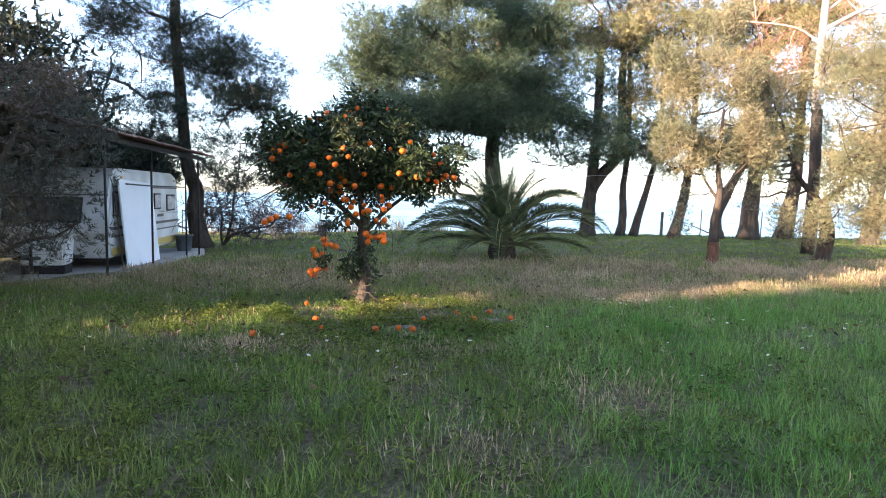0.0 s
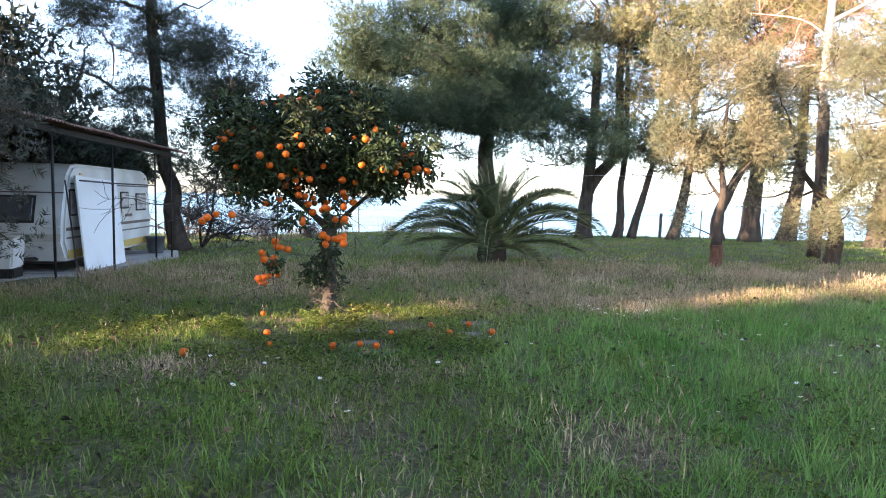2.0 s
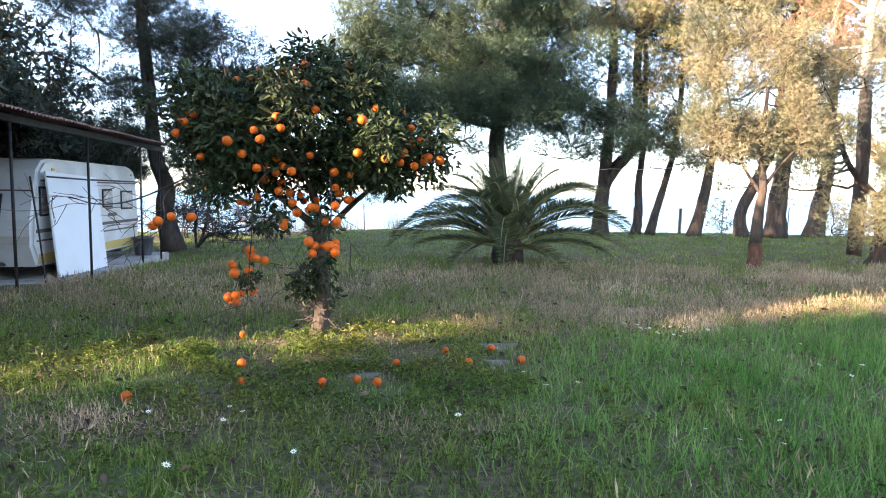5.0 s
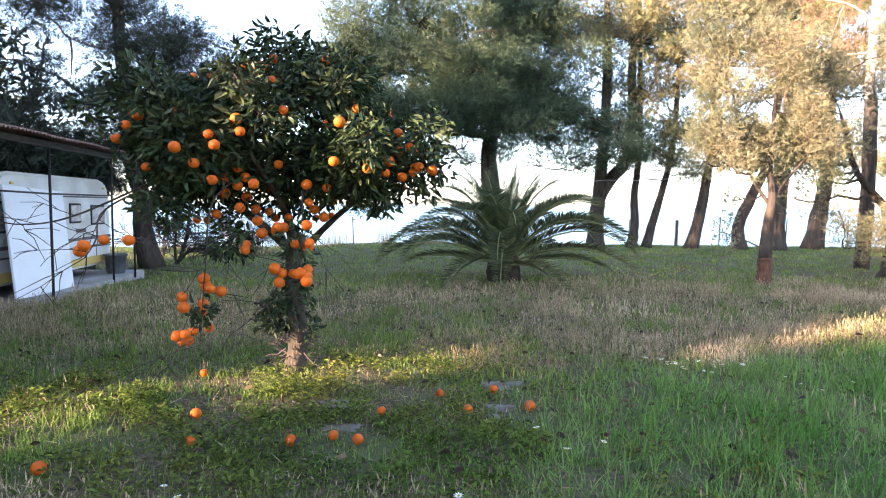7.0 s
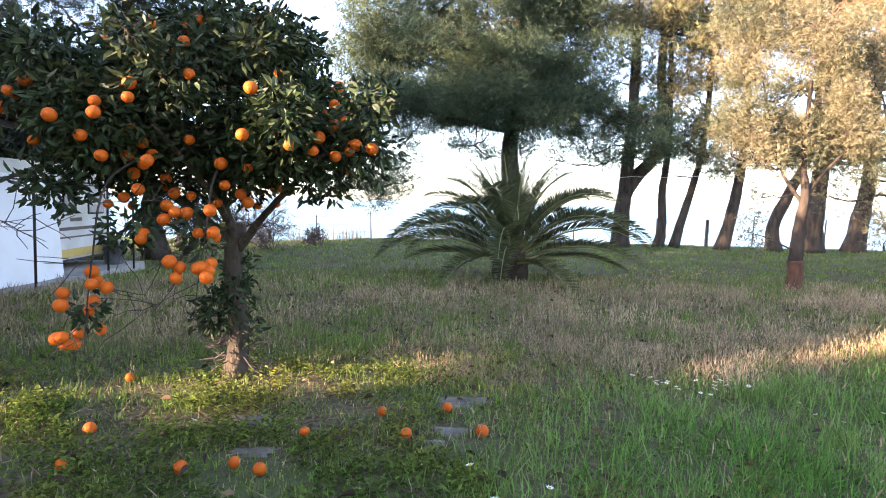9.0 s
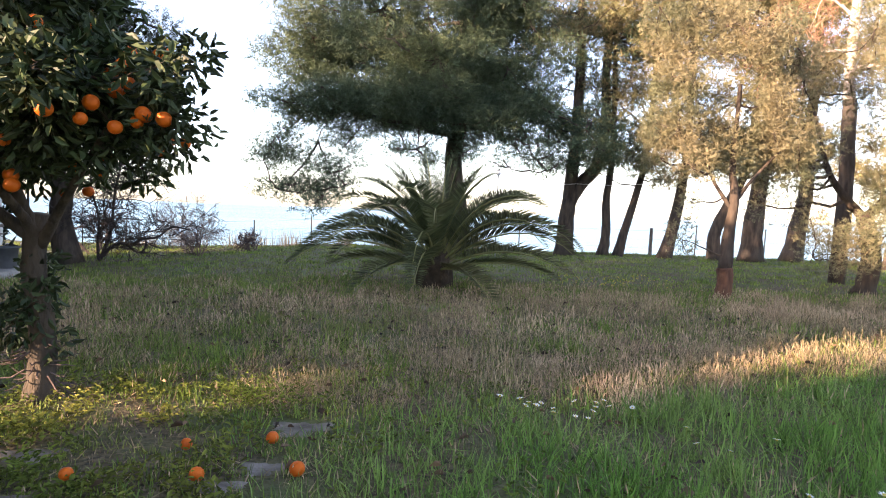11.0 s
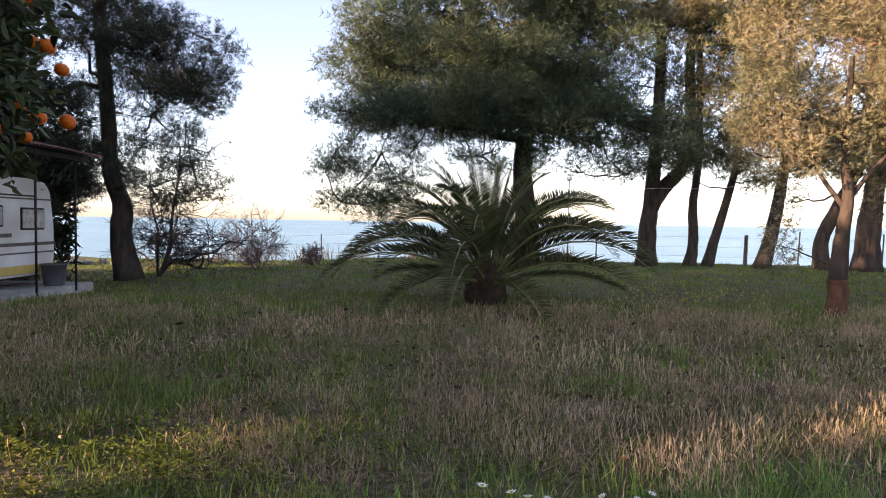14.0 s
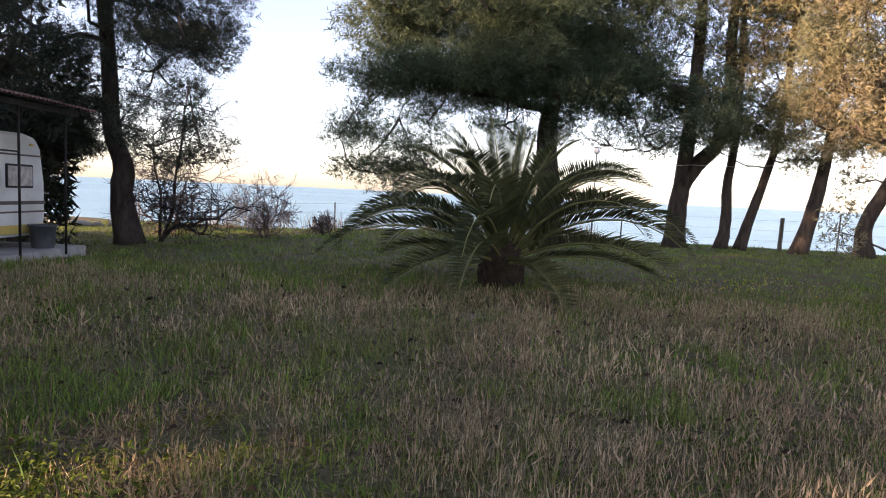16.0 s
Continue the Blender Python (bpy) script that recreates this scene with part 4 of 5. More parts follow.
def shelter():
    top = thing("shelter", van_point(0.6, -1.75, slab_top), "open shelter of thin dark posts with a rusty sheet roof", "shelter", turn=VAN_TURN)
    eave = 2.40
    def post(y, h, r=0.02, x=0.0):
        part("post", tube(Geo(), [(x, y, -0.1), (x, y, h)], [r, r], 10), M_STEEL, top, smooth=True)
    for y in (0.0, 2.25, 4.65):
        post(y, eave - 0.06)
    post(5.8, eave - 0.1, 0.02)
    for y in (0.0, 3.0, 5.8):
        post(y, eave + 0.55, 0.032, -3.6)
    part("beam", box((0.07, 9.9, 0.09), (0.0, 1.2, eave - 0.05), 0.006), M_STEEL, top)
    for y in (-3.5, -1.7, 0.0, 2.25, 4.65, 5.8):
        g = tube(Geo(), [(0.02, y, eave - 0.02), (-3.9, y, eave + 0.66)], [0.035, 0.035], 6)
        part("rafter", g, M_STEEL, top)
    part("frame_bar", tube(Geo(), [(-0.06, 0.88, 0.0), (-0.12, 0.86, 0.8), (-0.2, 0.84, 1.62)], [0.013] * 3, 6), M_STEEL, top)
    part("side_rail", tube(Geo(), [(0, 0.9, 1.62), (0, 2.25, 1.6), (0, 4.65, 1.6)], [0.014, 0.014, 0.014], 6), M_STEEL, top)
    # corrugated roof sheets
    for i in range(11):
        y0 = -3.9 + i * 0.92
        ys = np.linspace(0, 0.95, 26)
        corr = 0.022 * np.sin(ys / 0.095 * 2 * np.pi)
        rows = []
        for x, z in ((0.30, eave + 0.02), (-1.7, eave + 0.36), (-4.2, eave + 0.78)):
            rows.append(np.stack([np.full(26, x), y0 + ys, z + corr + 0.01 * (i % 2)], -1))
        v = np.concatenate(rows)
        lower = v - (0, 0, 0.006)
        f = [(r * 26 + k, r * 26 + k + 1, (r + 1) * 26 + k + 1, (r + 1) * 26 + k) for r in range(2) for k in range(25)]
        f2 = [(78 + a, 78 + d, 78 + c, 78 + b) for a, b, c, d in f]
        edge = [(k, 78 + k, 79 + k, k + 1) for k in range(25)]
        part("roof_sheet", Geo().add(np.concatenate([v, lower]), np.array(f + f2 + edge)), M_ROOF, top)


shelter()

# the loose white sheet leaning on the flank, the bin and the white tank by the drawbar
panel = part("door_panel", box((0.035, 1.85, 1.70), (0, 0, 0.85), 0.005), M_PANEL)
panel.matrix_basis = Matrix.Translation(van_point(0.28, 1.0, slab_top)) @ Matrix.Rotation(radians(VAN_TURN), 4, "Z") @ Matrix.Rotation(radians(-6), 4, "Y") @ Matrix.Rotation(radians(-2), 4, "X")
tagged(panel, "large white sheet leaning against the caravan's flank", "panel")


def bin_tub():
    p = van_point(0.26, 3.95, slab_top)
    top = thing("plastic_tub", p, "dark grey plastic tub on the slab's end", "tub")
    prof = [(0.15, 0.0), (0.165, 0.05), (0.19, 0.34), (0.215, 0.35), (0.215, 0.375), (0.185, 0.375), (0.155, 0.06), (0.0, 0.05)]
    geo = Geo()
    n = 24
    ang = np.linspace(0, 2 * np.pi, n, endpoint=False)
    v = np.array([(r * math.cos(a), r * math.sin(a), z) for r, z in prof for a in ang]) * 1.08
    f = [(i * n + k, i * n + (k + 1) % n, (i + 1) * n + (k + 1) % n, (i + 1) * n + k) for i in range(len(prof) - 1) for k in range(n)]
    part("tub", geo.add(v, f), M_BIN, top, smooth=True)


bin_tub()


def tank():
    top = thing("white_crate", van_point(-0.85, -0.62, slab_top), "white plastic crate with a cloth-edged lid by the drawbar", "crate", turn=VAN_TURN + 4)
    bm = box((0.78, 0.45, 0.50), (0, 0, 0.41), 0.03)
    for v in bm.verts:
        k = 1 - 0.12 * (0.66 - v.co.z) / 0.5
        v.co.x *= k
    part("body", bm, M_WHITE, top)
    part("lid", box((0.82, 0.5, 0.03), (0, 0, 0.675), 0.01), M_BEIGE, top)
    part("foot", box((0.7, 0.35, 0.16), (0, 0, 0.08), 0.01), M_STEEL, top)


tank()

# ---- fence along the shore, lamp and cord ----
def fence():
    top = thing("fence", (0, 31.2, z_at(0, 31.2)), "wire fence on thin posts along the shore", "fence")
    rng = np.random.default_rng(9)
    xs = [-14.5, -12.2, -11.4, -9.2, -6.3, -4.0, -1.4, 1.2, 4.3, 7.6, 9.6, 11.4, 14.2, 16.8, 19.5, 22]
    z0 = z_at(0, 31.2)
    for i, x in enumerate(xs):
        thick = 0.075 if i in (10,) else 0.026
        h = 1.12 + rng.uniform(-0.08, 0.12)
        part("post", tube(Geo(), [(x, 0, z_at(x, 31.2) - z0 - 0.1), (x + rng.uniform(-0.04, 0.04), 0, z_at(x, 31.2) - z0 + h)], [thick, thick * 0.9], 7), M_POST, top)
    for h in (0.3, 0.65, 1.0):
        part("wire", tube(Geo(), [(x, 0.02, z_at(x, 31.2) - z0 + h + 0.015 * math.sin(x)) for x in np.linspace(-14.5, 22, 60)], [0.0035] * 60, 4), M_WIRE, top)


fence()

gate = thing("metal_gate", at(-11.6, 28.5), "thin metal gate frame in the shore fence", "gate")
for a, b in (((0, 0, 0), (0, 0, 1.15)), ((1.0, 0, 0), (1.0, 0, 1.15)), ((2.0, 0, 0), (2.0, 0, 1.1)), ((0, 0, 1.12), (2.0, 0, 1.1)), ((0, 0, 0.4), (2.0, 0, 0.4))):
    part("bar", tube(Geo(), [a, b], [0.02, 0.02], 6), M_STEEL, gate)

lamp = thing("garden_lamp", at(2.85, 25.7), "thin metal lamp post with a small globe", "lamp")
part("pole", tube(Geo(), [(0, 0, 0), (0, 0, 1.5), (0.0, 0, 2.62)], [0.022, 0.018, 0.018], 8), M_WIRE, lamp, smooth=True)
bm = bmesh.new()
bmesh.ops.create_uvsphere(bm, u_segments=14, v_segments=9, radius=0.09, matrix=Matrix.Translation((0, 0, 2.68)))
part("globe", bm, M_PANEL, lamp, "frosted white globe", smooth=True)
part("cap", tube(Geo(), [(0, 0, 2.75), (0, 0, 2.79)], [0.06, 0.03], 10), M_STEEL, lamp)

u = np.linspace(0, 1, 24)
cord = Geo()
for a, b, sag in (((2.87, 25.7, 2.35), (6.05, 29.1, 2.38), 0.12), ((6.05, 29.1, 2.38), (8.9, 29.3, 2.5), 0.06)):
    a, b = np.array(a), np.array(b)
    line = a + (b - a) * u[:, None]
    line[:, 2] -= sag * np.sin(np.pi * u)
    tube(cord, line, [0.007] * 24, 5)
tagged(part("cord", cord, M_ROPE), "white cord strung between the lamp post and pines", "cord")


# ---- bare shrubs ----
def bare_shrub(x, y, seed, label, stems, depth=4, lean=(0, 0), r=0.05, length=1.2, spread=0.6, wood=M_TWIG):
    top = thing("bare_shrub", at(x, y), label, "shrub", "bare shrubs by the shore")
    rng = np.random.default_rng(seed)
    for s in range(stems):
        geo = Geo()
        a = rng.uniform(0, 6.28)
        d = unit(np.array([0.5 * math.cos(a) + lean[0], 0.4 * math.sin(a) + lean[1], 1.0]))
        bare_branches(geo, rng, (0.1 * math.cos(a), 0.1 * math.sin(a), -0.03), d, length * rng.uniform(0.8, 1.15), r, depth, spread)
        part("stem", geo, wood, top)


def gnarled_tree(x, y):
    """A small leafless tree with upright stems and low twisted limbs that run along the grass."""
    top = thing("bare_tree", at(x, y), "small leafless tree with low twisted dark limbs", "tree")
    rng = np.random.default_rng(71)
    stems = [([(0, 0, 0), (0.15, 0, 0.35), (0.3, 0.05, 0.9), (0.38, 0, 1.6), (0.55, 0, 2.5), (0.6, 0, 3.3)], 0.055), ([(0, 0, 0), (-0.08, 0.1, 0.5), (-0.05, 0.1, 1.1), (-0.25, 0.1, 1.9), (-0.2, 0, 2.6)], 0.04),
             ([(0.1, 0, 0.15), (0.35, 0, 0.42), (0.7, -0.1, 0.5), (0.95, 0, 0.3), (1.25, 0.05, 0.28)], 0.05), ([(0.8, 0, 0.45), (1.1, 0, 0.62), (1.5, 0, 0.7), (1.8, 0.1, 0.95), (2.25, 0.1, 0.9)], 0.042),
             ([(1.1, 0, 0.3), (1.2, 0, 0.5), (1.12, 0.05, 0.75), (1.3, 0, 0.9)], 0.035)]
    for ctrl, r in stems:
        line = smooth_line(ctrl, 16)
        geo = tube(Geo(), line, np.linspace(r, r * 0.35, 16), 7, 0.08, rng)
        for k in range(4, 16):
            for _ in range(3 if ctrl[-1][2] > 2 else 1):
                a = rng.uniform(0, 6.28)
                d = unit(np.array([math.cos(a), 0.5 * math.sin(a), rng.uniform(-0.1, 0.7)]))
                bare_branches(geo, rng, line[k], d, rng.uniform(0.4, 0.9), r * 0.26, 3 if ctrl[-1][2] > 2 else 2, 0.7, 0.05)
        part("limb", geo, M_TWIG_DARK, top)


gnarled_tree(-7.55, 22.1)
bare_shrub(-7.0, 26.4, 73, "pale pinkish twiggy leafless bush", 11, 4, (0.1, 0), 0.014, 1.0, 0.5, M_TWIG_PALE)
bare_shrub(-5.9, 24.4, 76, "low grey-brown twiggy leafless bush", 7, 3, (0, 0), 0.014, 0.6, 0.8)
bare_shrub(-5.2, 27.2, 74, "grey-brown twiggy leafless bush", 6, 4, (0, 0), 0.025, 0.5, 0.8)
bare_shrub(-9.8, 26.0, 75, "bare shrub with thin upright branches", 3, 3, (0, 0), 0.04, 1.2)


# rubble at the meadow's far western side
rrng = np.random.default_rng(77)
for i in range(9):
    bm = bmesh.new()
    bmesh.ops.create_icosphere(bm, subdivisions=2, radius=1.0)
    sx, sy, sz = rrng.uniform(0.12, 0.28), rrng.uniform(0.12, 0.22), rrng.uniform(0.08, 0.16)
    for v in bm.verts:
        k = 1 + 0.25 * noise.noise(v.co * 1.7 + Vector((i * 3.1, 0, 0)))
        v.co = Vector((v.co.x * sx * k, v.co.y * sy * k, v.co.z * sz * k))
    rx, ry = -15.2 + i * 0.33 + rrng.uniform(-0.15, 0.15), 27.8 + rrng.uniform(-0.3, 0.3)
    ob = part("rock", bm, M_CONCRETE)
    ob.matrix_basis = Matrix.Translation((rx, ry, z_at(rx, ry) + sz * 0.5))
    tagged(ob, "grey stone lying at the meadow's edge", "rock", "stones at the meadow's edge")


# ---- grass, flowers, fruit on the ground ----
BLADE_V = np.array([(-0.5, 0, 0), (0.5, 0, 0), (-0.36, 0.5, 0.06), (0.36, 0.5, 0.06), (0, 1, 0.26)], float)
BLADE_F = [(0, 1, 3), (0, 3, 2), (2, 3, 4)]
SPIKE_V = np.array([(-0.5, 0, 0), (0.5, 0, 0), (0, 1, 0.15)], float)
SPIKE_F = [(0, 1, 2)]
# a dry stalk with a feathery head: stalk, then three spikelets
STALK_V = np.array([(-0.4, 0, 0), (0.4, 0, 0), (0, 1, 0.08), (-1.1, 0.72, 0.05), (0.4, 0.70, 0.05), (-0.4, 1.0, 0.1), (1.2, 0.82, 0.05), (-0.2, 0.78, 0.05), (0.5, 1.08, 0.12)], float)
STALK_F = [(0, 1, 2), (3, 4, 5), (6, 8, 7)]


def patchy(x, y, s, o):
    return 0.5 + 0.25 * (np.sin(x * s + o) * np.sin(y * s * 1.3 + 2 * o) + np.sin(x * s * 2.3 - y * s * 1.7 + 3 * o) + 0.5 * np.sin(x * s * 4.1 + y * s * 3.7 + o))


def uneven(x, y, size, seed):
    """Smooth random field between 0 and 1 with features of the given size in metres."""
    grid = np.random.default_rng(seed).random((97, 97))
    u, v = np.asarray(x) / size + 31.7, np.asarray(y) / size + 17.3
    i, j = np.floor(u).astype(int), np.floor(v).astype(int)
    a, b = u - i, v - j
    a, b = a * a * (3 - 2 * a), b * b * (3 - 2 * b)
    g = lambda p, q: grid[p % 97, q % 97]
    return (g(i, j) * (1 - a) + g(i + 1, j) * a) * (1 - b) + (g(i, j + 1) * (1 - a) + g(i + 1, j + 1) * a) * b


CLUMPS = [(0.0, 5.5, 0.5, 0.4), (0.95, 6.2, 0.5, 0.35), (-2.0, 7.5, 0.5, 0.25), (-0.6, 6.5, 0.35, 0.3), (-0.15, 7.6, 0.4, 0.2), (1.3, 7.0, 0.3, 0.25)]


def meadow_line(x):
    """Where the fresh grass ends and the dry grass begins."""
    return 9.75 + 0.33 * np.clip(x - 0.4, 0, 7) + 0.7 * step(0.6, -1.2, x)


def dryness(x, y):
    """Where the tall dry grass stands."""
    rag = 1.0 * (uneven(x, y, 0.7, 5) - 0.5) + 0.5 * (uneven(x, y, 0.25, 6) - 0.5)
    d = step(-0.35, 0.45, y - meadow_line(x) + rag) * step(17.3, 15.2, y - 0.1 * x + 2 * rag) * (0.42 + 0.26 * step(-1.5, 1.5, x))
    for cx, cy, rx, ry in CLUMPS:
        d = np.maximum(d, 0.8 * np.exp(-((x - cx) / rx) ** 2 - ((y - cy) / ry) ** 2))
    vary = 0.8 * (uneven(x, y, 0.5, 8) - 0.52) + 0.5 * (uneven(x, y, 1.9, 9) - 0.5)
    return np.clip(d + vary * (0.22 + 0.78 * np.minimum(d * 1.6, 1)), 0.03, 0.95)


BARE = [(0.3, 9.65, 0.26, 0.2), (0.95, 14.4, 0.4, 0.28), (-0.9, 9.2, 0.26, 0.13), (-0.75, 8.75, 0.2, 0.1), (0.1, 8.9, 0.2, 0.1), (0.25, 9.1, 0.16, 0.12)]


def keep_off(x, y):
    """True where no grass grows: slab and bare earth."""
    a = radians(VAN_TURN)
    lx = (x - VAN_AT[0]) * math.cos(a) + (y - VAN_AT[1]) * math.sin(a)
    ly = -(x - VAN_AT[0]) * math.sin(a) + (y - VAN_AT[1]) * math.cos(a)
    off = (lx < 0.58) & (lx > -2.8) & (ly > -2.35) & (ly < 4.6)
    for bx, by, rx, ry in BARE:
        off |= ((x - bx) / rx) ** 2 + ((y - by) / ry) ** 2 < 0.05 + 0.75 * uneven(x, y, 0.11, 12)
    return off


def trodden(x, y):
    """Under the orange tree the growth stays low."""
    return 1 - 0.62 * np.exp(-((x + 0.9) / 2.0) ** 2 - ((y - 9.0) / 1.25) ** 2)


def lushness(x, y):
    """Where the fresh bright grass stands."""
    return step(-0.5, 1.1, x + 0.9 * (uneven(x, y, 0.6, 3) - 0.5)) * step(0.45, -0.35, y - meadow_line(x) + 0.8 * (uneven(x, y, 0.5, 5) - 0.5))


def meadow(name, label, material, seed, areas, dry, tall, wide, lean=0.35, lush_zone=None, template=(BLADE_V, BLADE_F)):
    rng = np.random.default_rng(seed)
    geo = Geo()
    for x0, x1, y0, y1, count, grow in areas:
        x, y = rng.uniform(x0, x1, count), rng.uniform(y0, y1, count)
        # blades stand in tufts
        tufts = rng.integers(0, count // 18 + 1, count)
        bunch = rng.random(count) < 0.65
        tx, ty = rng.uniform(x0, x1, count // 18 + 1), rng.uniform(y0, y1, count // 18 + 1)
        x = np.where(bunch, tx[tufts] + rng.normal(0, 0.028, count) * grow, x)
        y = np.where(bunch, ty[tufts] + rng.normal(0, 0.028, count) * grow, y)
        d = dryness(x, y)
        chance = d if dry else (1 - d) ** 1.2 + 0.08
        if lush_zone is not None:
            lz = lushness(x, y)
            chance = chance * (lz if lush_zone else 1 - lz)
        thick = 0.15 + 1.25 * uneven(x, y, 0.3, seed)
        ok = (rng.random(count) < chance * np.minimum(thick, 1.0)) & ~keep_off(x, y)
        x, y = x[ok], y[ok]
        n = len(x)
        rise = 0.35 + 0.55 * uneven(x, y, 0.42, seed + 1) + 0.65 * uneven(x, y, 0.17, seed + 2) ** 1.5
        h = tall * rise * rng.uniform(0.5, 1.3, n) * grow ** 0.15 * trodden(x, y) * (1 - 0.4 * step(15.5, 18.5, y))
        w = wide * rng.uniform(0.6, 1.3, n) * grow
        az = rng.uniform(0, 6.28, n)
        tilt = np.abs(rng.normal(0, lean, n))
        dirs = np.stack([np.cos(az) * np.sin(tilt), np.sin(az) * np.sin(tilt), np.cos(tilt)], -1)
        m = turns_along(dirs, rng.uniform(0, 6.28, n), np.stack([w, h, h], -1))
        tv, tf = template if y0 < 11.9 or dry else (SPIKE_V, SPIKE_F)
        geo.scatter(tv, tf, m, np.stack([x, y, ground_z(x, y) - 0.01], -1))
    tagged(part(name, geo, material), label, "grass", kind="stuff")


meadow("grass", "green meadow grass with uneven tufts", M_GRASS, 81,
       [(-14, 14, -5, 3.8, 12000, 3.0), (-12, -5.2, 3.8, 9, 9000, 2.2), (6.1, 12, 3.8, 9, 9000, 2.2), (-5.5, 6.5, 3.8, 7.5, 85000, 1.0), (-7.5, 8.5, 7.5, 12, 120000, 1.0), (-9, 11, 12, 18, 120000, 1.5), (-15, 20, 18, 31.8, 120000, 2.6)], False, 0.125, 0.0075, 0.55, lush_zone=False)
meadow("lush_grass", "fresh bright green grass in a thick stand", M_LUSH, 85, [(-1.5, 6.5, 3.8, 7.5, 66000, 1.0), (-1.5, 8.5, 7.5, 12.4, 100000, 1.0)], False, 0.17, 0.007, 0.6, lush_zone=True)
meadow("dry_grass", "tall dry straw-coloured meadow grass", M_DRY, 82,
       [(-5.5, 6.5, 3.8, 7.5, 30000, 1.0), (-7.5, 8.5, 7.5, 12, 150000, 0.85), (-9, 11, 12, 18.5, 110000, 1.4)], True, 0.175, 0.004, 0.42, template=(STALK_V, STALK_F))
# flattened dead blades that cover the soil
rng = np.random.default_rng(86)
geo = Geo()
for x0, x1, y0, y1, count, grow in ((-5, 6, 3.8, 8, 50000, 1.0), (-6, 7, 8, 13, 90000, 1.0), (-7, 9, 13, 18, 50000, 1.5)):
    x, y = rng.uniform(x0, x1, count), rng.uniform(y0, y1, count)
    ok = (rng.random(count) < (0.12 + 1.1 * dryness(x, y)) * np.where(keep_off(x, y), 0.45, 1.0)) & (x > -5.6)
    x, y = x[ok], y[ok]
    n = len(x)
    az, tilt = rng.uniform(0, 6.28, n), rng.uniform(0.6, 1.5, n)
    d = np.stack([np.cos(az) * np.sin(tilt), np.sin(az) * np.sin(tilt), np.cos(tilt)], -1)
    m = turns_along(d, rng.normal(0, 0.5, n), np.stack([rng.uniform(0.004, 0.010, n) * grow, rng.uniform(0.04, 0.11, n) * grow ** 0.5, np.ones(n)], -1))
    geo.scatter(SPIKE_V * (1, 1, 0), SPIKE_F, m, np.stack([x, y, ground_z(x, y) + rng.uniform(0, 0.02, n)], -1))
tagged(part("grass_litter", geo, M_LITTER), "flattened brown dead grass on the soil", "grass", kind="stuff")
# low broad-leaved weeds round the orange tree and among the grass
rng = np.random.default_rng(84)
geo = Geo()
for cx, cy, sx, sy, count, high in ((-1.2, 8.4, 1.9, 1.0, 11000, 0.08), (-1.9, 9.3, 1.5, 0.45, 7000, 0.13), (-3.5, 8.6, 1.8, 1.3, 5000, 0.12), (0.4, 8.6, 1.0, 0.9, 4500, 0.09), (1.5, 7.0, 2.2, 1.4, 4500, 0.12), (-2.0, 5.6, 2.2, 1.2, 6000, 0.12),
                                    (-3.6, 12.8, 2.4, 2.0, 7000, 0.07), (2.6, 5.4, 2.4, 1.0, 5000, 0.14), (-3.2, 6.4, 2.0, 1.2, 6000, 0.12), (1.5, 11.5, 2.5, 1.5, 4000, 0.06), (-0.5, 10.2, 1.2, 0.4, 2500, 0.1)):
    k = count // 9
    x, y = np.repeat(rng.normal(cx, sx * 0.6, k), 9), np.repeat(rng.normal(cy, sy * 0.6, k), 9)
    x, y = x + rng.normal(0, 0.035, len(x)), y + rng.normal(0, 0.035, len(y))
    ok = ~keep_off(x, y) & (uneven(x, y, 0.28, 44) > 0.42)
    x, y = x[ok], y[ok]
    n = len(x)
    az = rng.uniform(0, 6.28, n)
    d = np.stack([np.cos(az), np.sin(az), rng.uniform(0.1, 1.1, n)], -1)
    geo.scatter(BROAD_V, BROAD_F, turns_along(d, rng.normal(0, 0.5, n), rng.uniform(0.018, 0.042, n)), np.stack([x, y, ground_z(x, y) + rng.uniform(0.005, 1.0, n) * high * (0.4 + uneven(x, y, 0.2, 45))], -1))
tagged(part("weeds", geo, M_WEED), "low broad-leaved weeds among the grass", "weeds", kind="stuff")

# brown fallen leaves on the meadow
rng = np.random.default_rng(87)
n = 900
x, y = rng.uniform(-4, 6, n), rng.uniform(6, 15.5, n)
d = np.stack([np.cos(x * 91), np.sin(x * 91), rng.uniform(-0.1, 0.6, n)], -1)
geo = Geo().scatter(BROAD_V * (1, 1, 2.2), BROAD_F, turns_along(d, rng.normal(0, 0.6, n), rng.uniform(0.03, 0.065, n)), np.stack([x, y, ground_z(x, y) + rng.uniform(0.02, 0.09, n)], -1))
tagged(part("fallen_leaves", geo, M_DEADLEAF), "curled brown leaves fallen in the grass", "leaves", kind="stuff")

# dry reeds along the fence
rng = np.random.default_rng(83)
n = 2600
x, y = rng.uniform(-12, 3.5, n), rng.uniform(30.4, 31.8, n)
ok = rng.random(n) < patchy(x, y * 0.3, 1.4, 0.4) ** 2 * 1.6
x, y = x[ok], y[ok]
n = len(x)
tilt, az = np.abs(rng.normal(0, 0.22, n)), rng.uniform(0, 6.28, n)
m = turns_along(np.stack([np.cos(az) * np.sin(tilt), np.sin(az) * np.sin(tilt), np.cos(tilt)], -1), rng.uniform(0, 6.28, n), np.stack([rng.uniform(0.01, 0.02, n), rng.uniform(0.35, 0.85, n), rng.uniform(0.3, 0.6, n)], -1))
tagged(part("reeds", Geo().scatter(BLADE_V, BLADE_F, m, np.stack([x, y, ground_z(x, y)], -1)), M_DRY), "dry pinkish reeds along the shore fence", "reeds", kind="stuff")

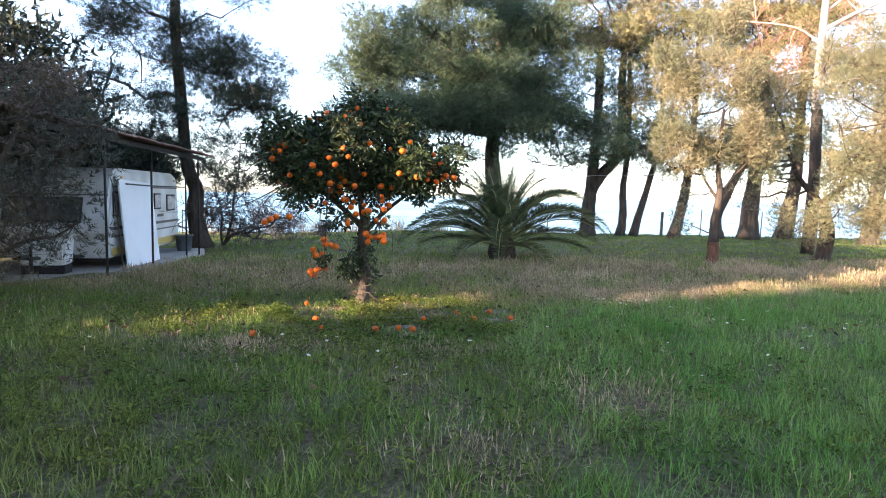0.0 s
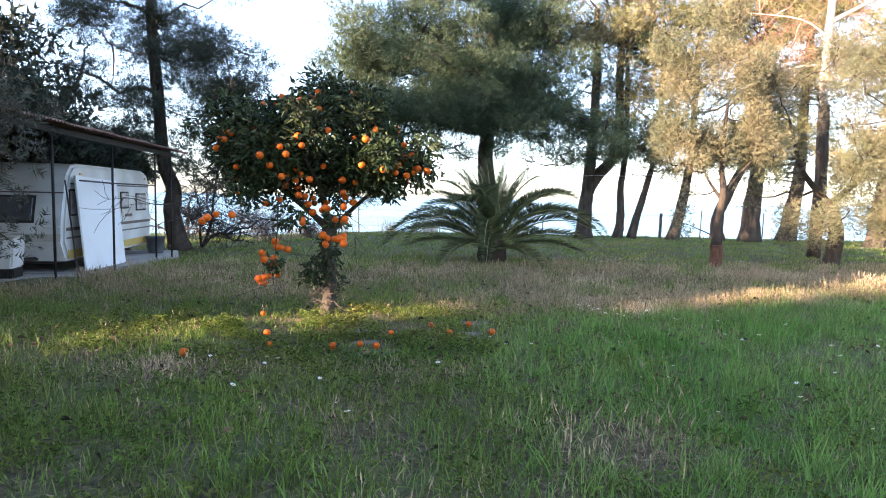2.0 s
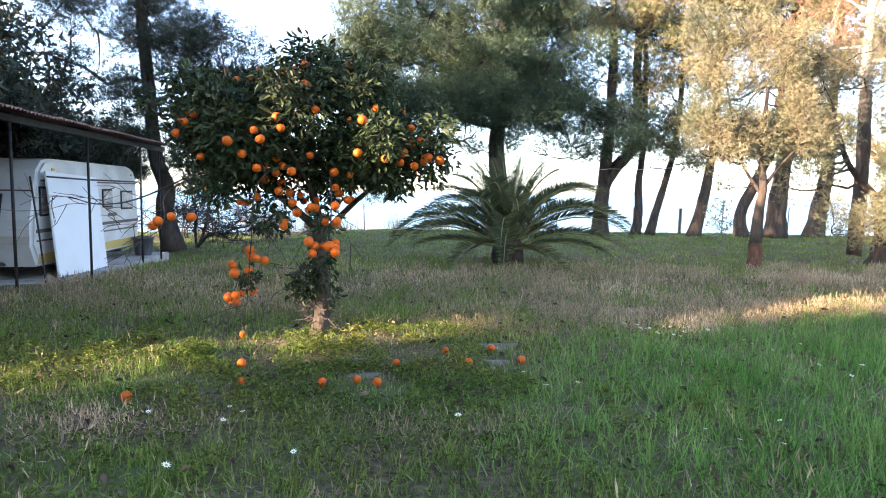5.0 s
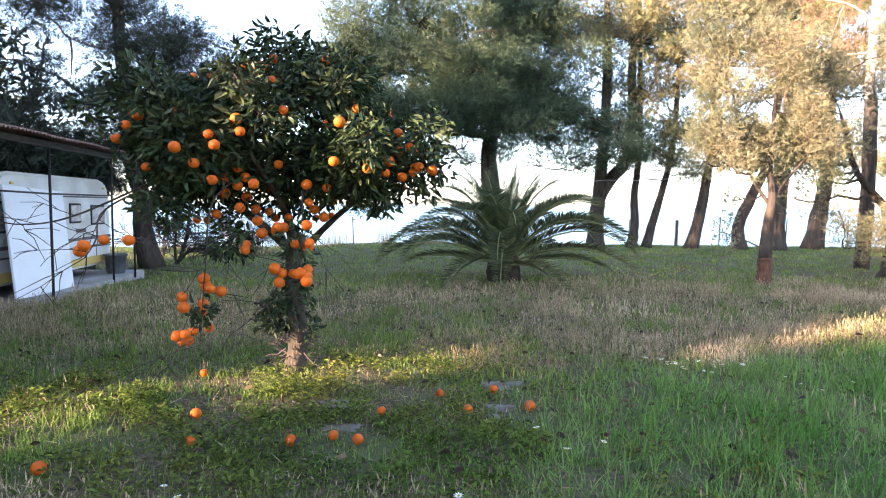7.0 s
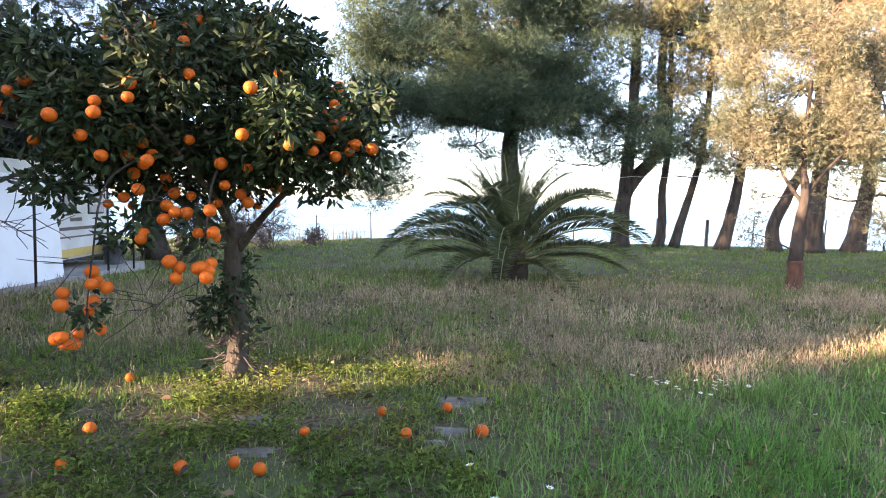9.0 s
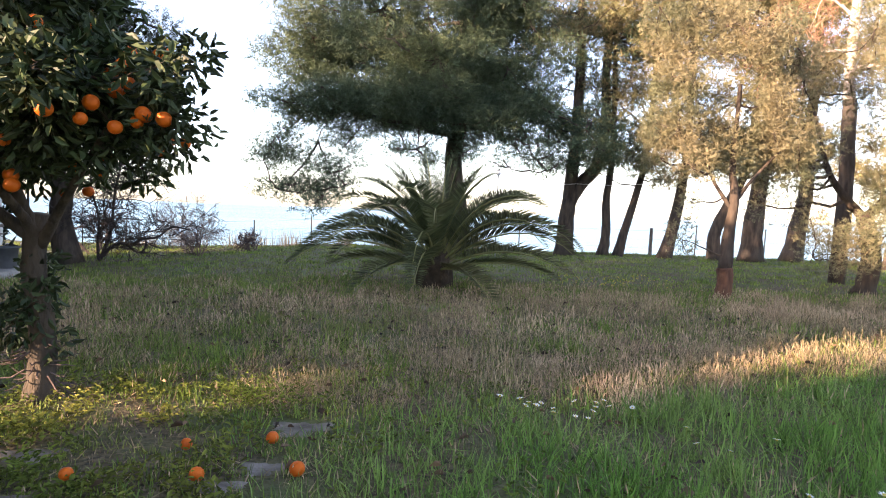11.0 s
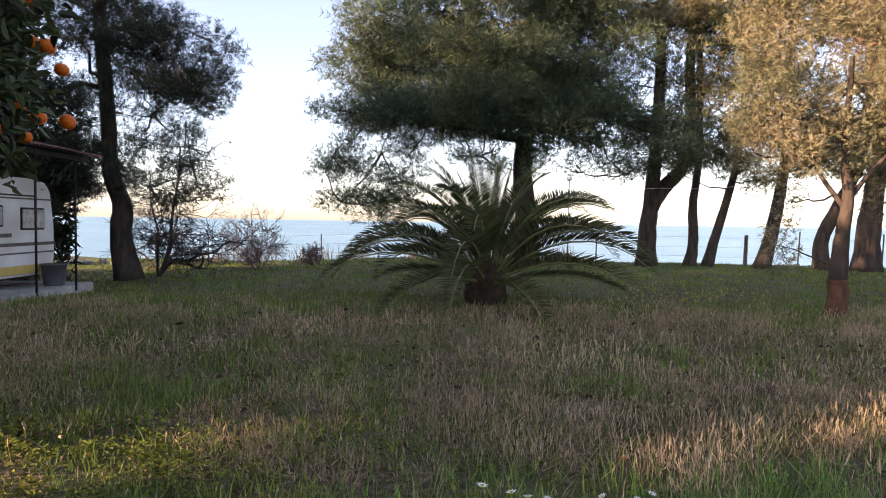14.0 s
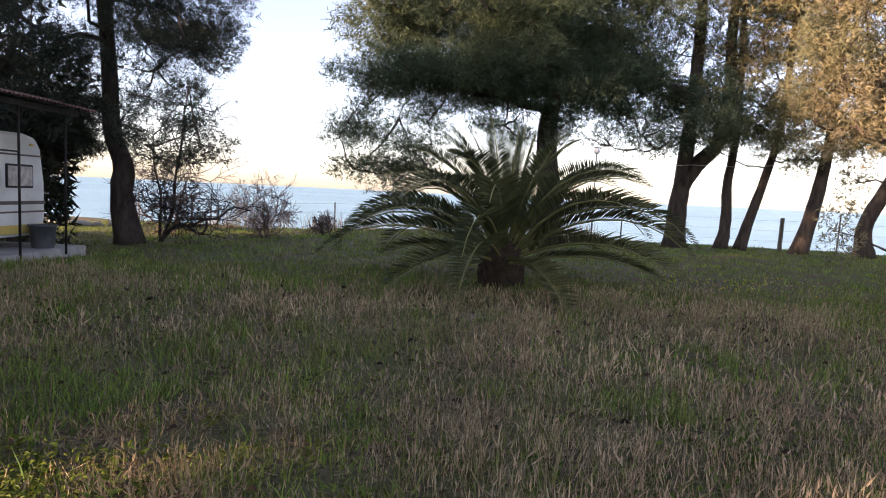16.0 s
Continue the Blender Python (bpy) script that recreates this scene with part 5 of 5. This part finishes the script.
for bx, by, rx, ry in BARE:
    geo = Geo()
    k = 28
    ang = np.linspace(0, 2 * np.pi, k, endpoint=False)
    wob = 0.85 + 0.22 * np.sin(3 * ang + bx) + 0.16 * np.sin(7 * ang + by)
    vs = [(bx, by, z_at(bx, by) + 0.006)]
    for s, dz in ((0.6, 0.005), (1.0, -0.012)):
        px, py = bx + rx * s * wob * np.cos(ang), by + ry * s * wob * np.sin(ang)
        vs += list(zip(px, py, ground_z(px, py) + dz))
    geo.add(vs, [(0, 1 + i, 1 + (i + 1) % k) for i in range(k)])
    geo.f.append(np.array([(1 + i, 1 + k + i, 1 + k + (i + 1) % k, 1 + (i + 1) % k) for i in range(k)]))
    tagged(part("bare_patch", geo, M_SAND, smooth=True), "patch of pale bare earth in the grass", "earth", kind="structure")


def daisy_meshes():
    head = Geo()
    for k in range(9):
        a = k * 2 * math.pi / 9
        d = np.array([[math.cos(a), math.sin(a), 0.25]])
        head.scatter(LEAF_V, LEAF_F, turns_along(d, np.array([0.0]), np.array([[0.017, 0.019, 0.016]])), np.array([[0, 0, 0.0]]))
    eye = tube(Geo(), [(0, 0, -0.002), (0, 0, 0.004)], [0.006, 0.005], 8)
    return head.mesh("petals"), eye.mesh("flower_eye"), tube(Geo(), [(0, 0, -0.2), (0.006, 0, -0.1), (0, 0, 0)], [0.0022, 0.002, 0.0016], 4).mesh("flower_stem")


PETALS, EYE, STALK = daisy_meshes()
frng = np.random.default_rng(91)
spots = [(1.92, 9.65, 0.26, 11), (1.54, 9.65, 0.16, 8), (2.6, 8.9, 0.8, 7), (0.5, 7.2, 1.6, 9), (-1.5, 7.0, 1.6, 8), (3.6, 8.2, 1.2, 7), (2.0, 7.2, 1.2, 8)]
first = None
for cx, cy, s, n in spots:
    for _ in range(n):
        px, py = cx + frng.normal(0, s * 0.5), cy + frng.normal(0, s * 0.35)
        place = Matrix.Translation((px, py, z_at(px, py) + frng.uniform(0.12, 0.2))) @ Euler((frng.uniform(-0.4, 0.4), frng.uniform(-0.4, 0.4), frng.uniform(0, 6))).to_matrix().to_4x4() @ Matrix.Scale(frng.uniform(0.8, 1.35), 4)
        if first is None:
            first = thing("daisy", (0, 0, 0), "white daisy standing in the grass", "flower", "daisies in the meadow")
            part("petals", PETALS, M_PETAL, first)
            part("flower_eye", EYE, M_YELLOW, first)
            part("flower_stem", STALK, M_GRASS, first)
            first.matrix_basis = place
        else:
            copy_thing(first, place).scale = place.to_scale()

# low yellow weeds in flower beyond the palm
geo = Geo()
n = 170
x, y = frng.normal(4.2, 0.55, n), frng.normal(17.6, 0.3, n)
m = turns_along(frng.standard_normal((n, 3)), frng.uniform(0, 6, n), np.full(n, 0.038))
geo.scatter(LEAF_V, LEAF_F, m, np.stack([x, y, ground_z(x, y) + frng.uniform(0.1, 0.25, n)], -1))
tagged(part("yellow_weeds", geo, M_YELLOW), "low weeds with small yellow flowers", "weeds", kind="stuff")

# fallen oranges
fallen = [(-0.53, 8.90), (0.22, 9.38), (0.43, 9.0), (-0.16, 9.25), (0.02, 8.91), (-1.0, 8.46), (-0.77, 8.53), (-0.62, 8.46), (-1.69, 8.84), (-1.54, 8.39), (-2.0, 9.77), (-2.09, 7.94)]
for i, (x, y) in enumerate(fallen):
    ob = part("fallen_orange", FRUIT[i % 3], None)
    ob.matrix_basis = Matrix.Translation((x, y, z_at(x, y) + 0.045)) @ Euler(frng.uniform(-2, 2, 3)).to_matrix().to_4x4()
    tagged(ob, "ripe orange fallen in the grass", "orange", "oranges on the ground")
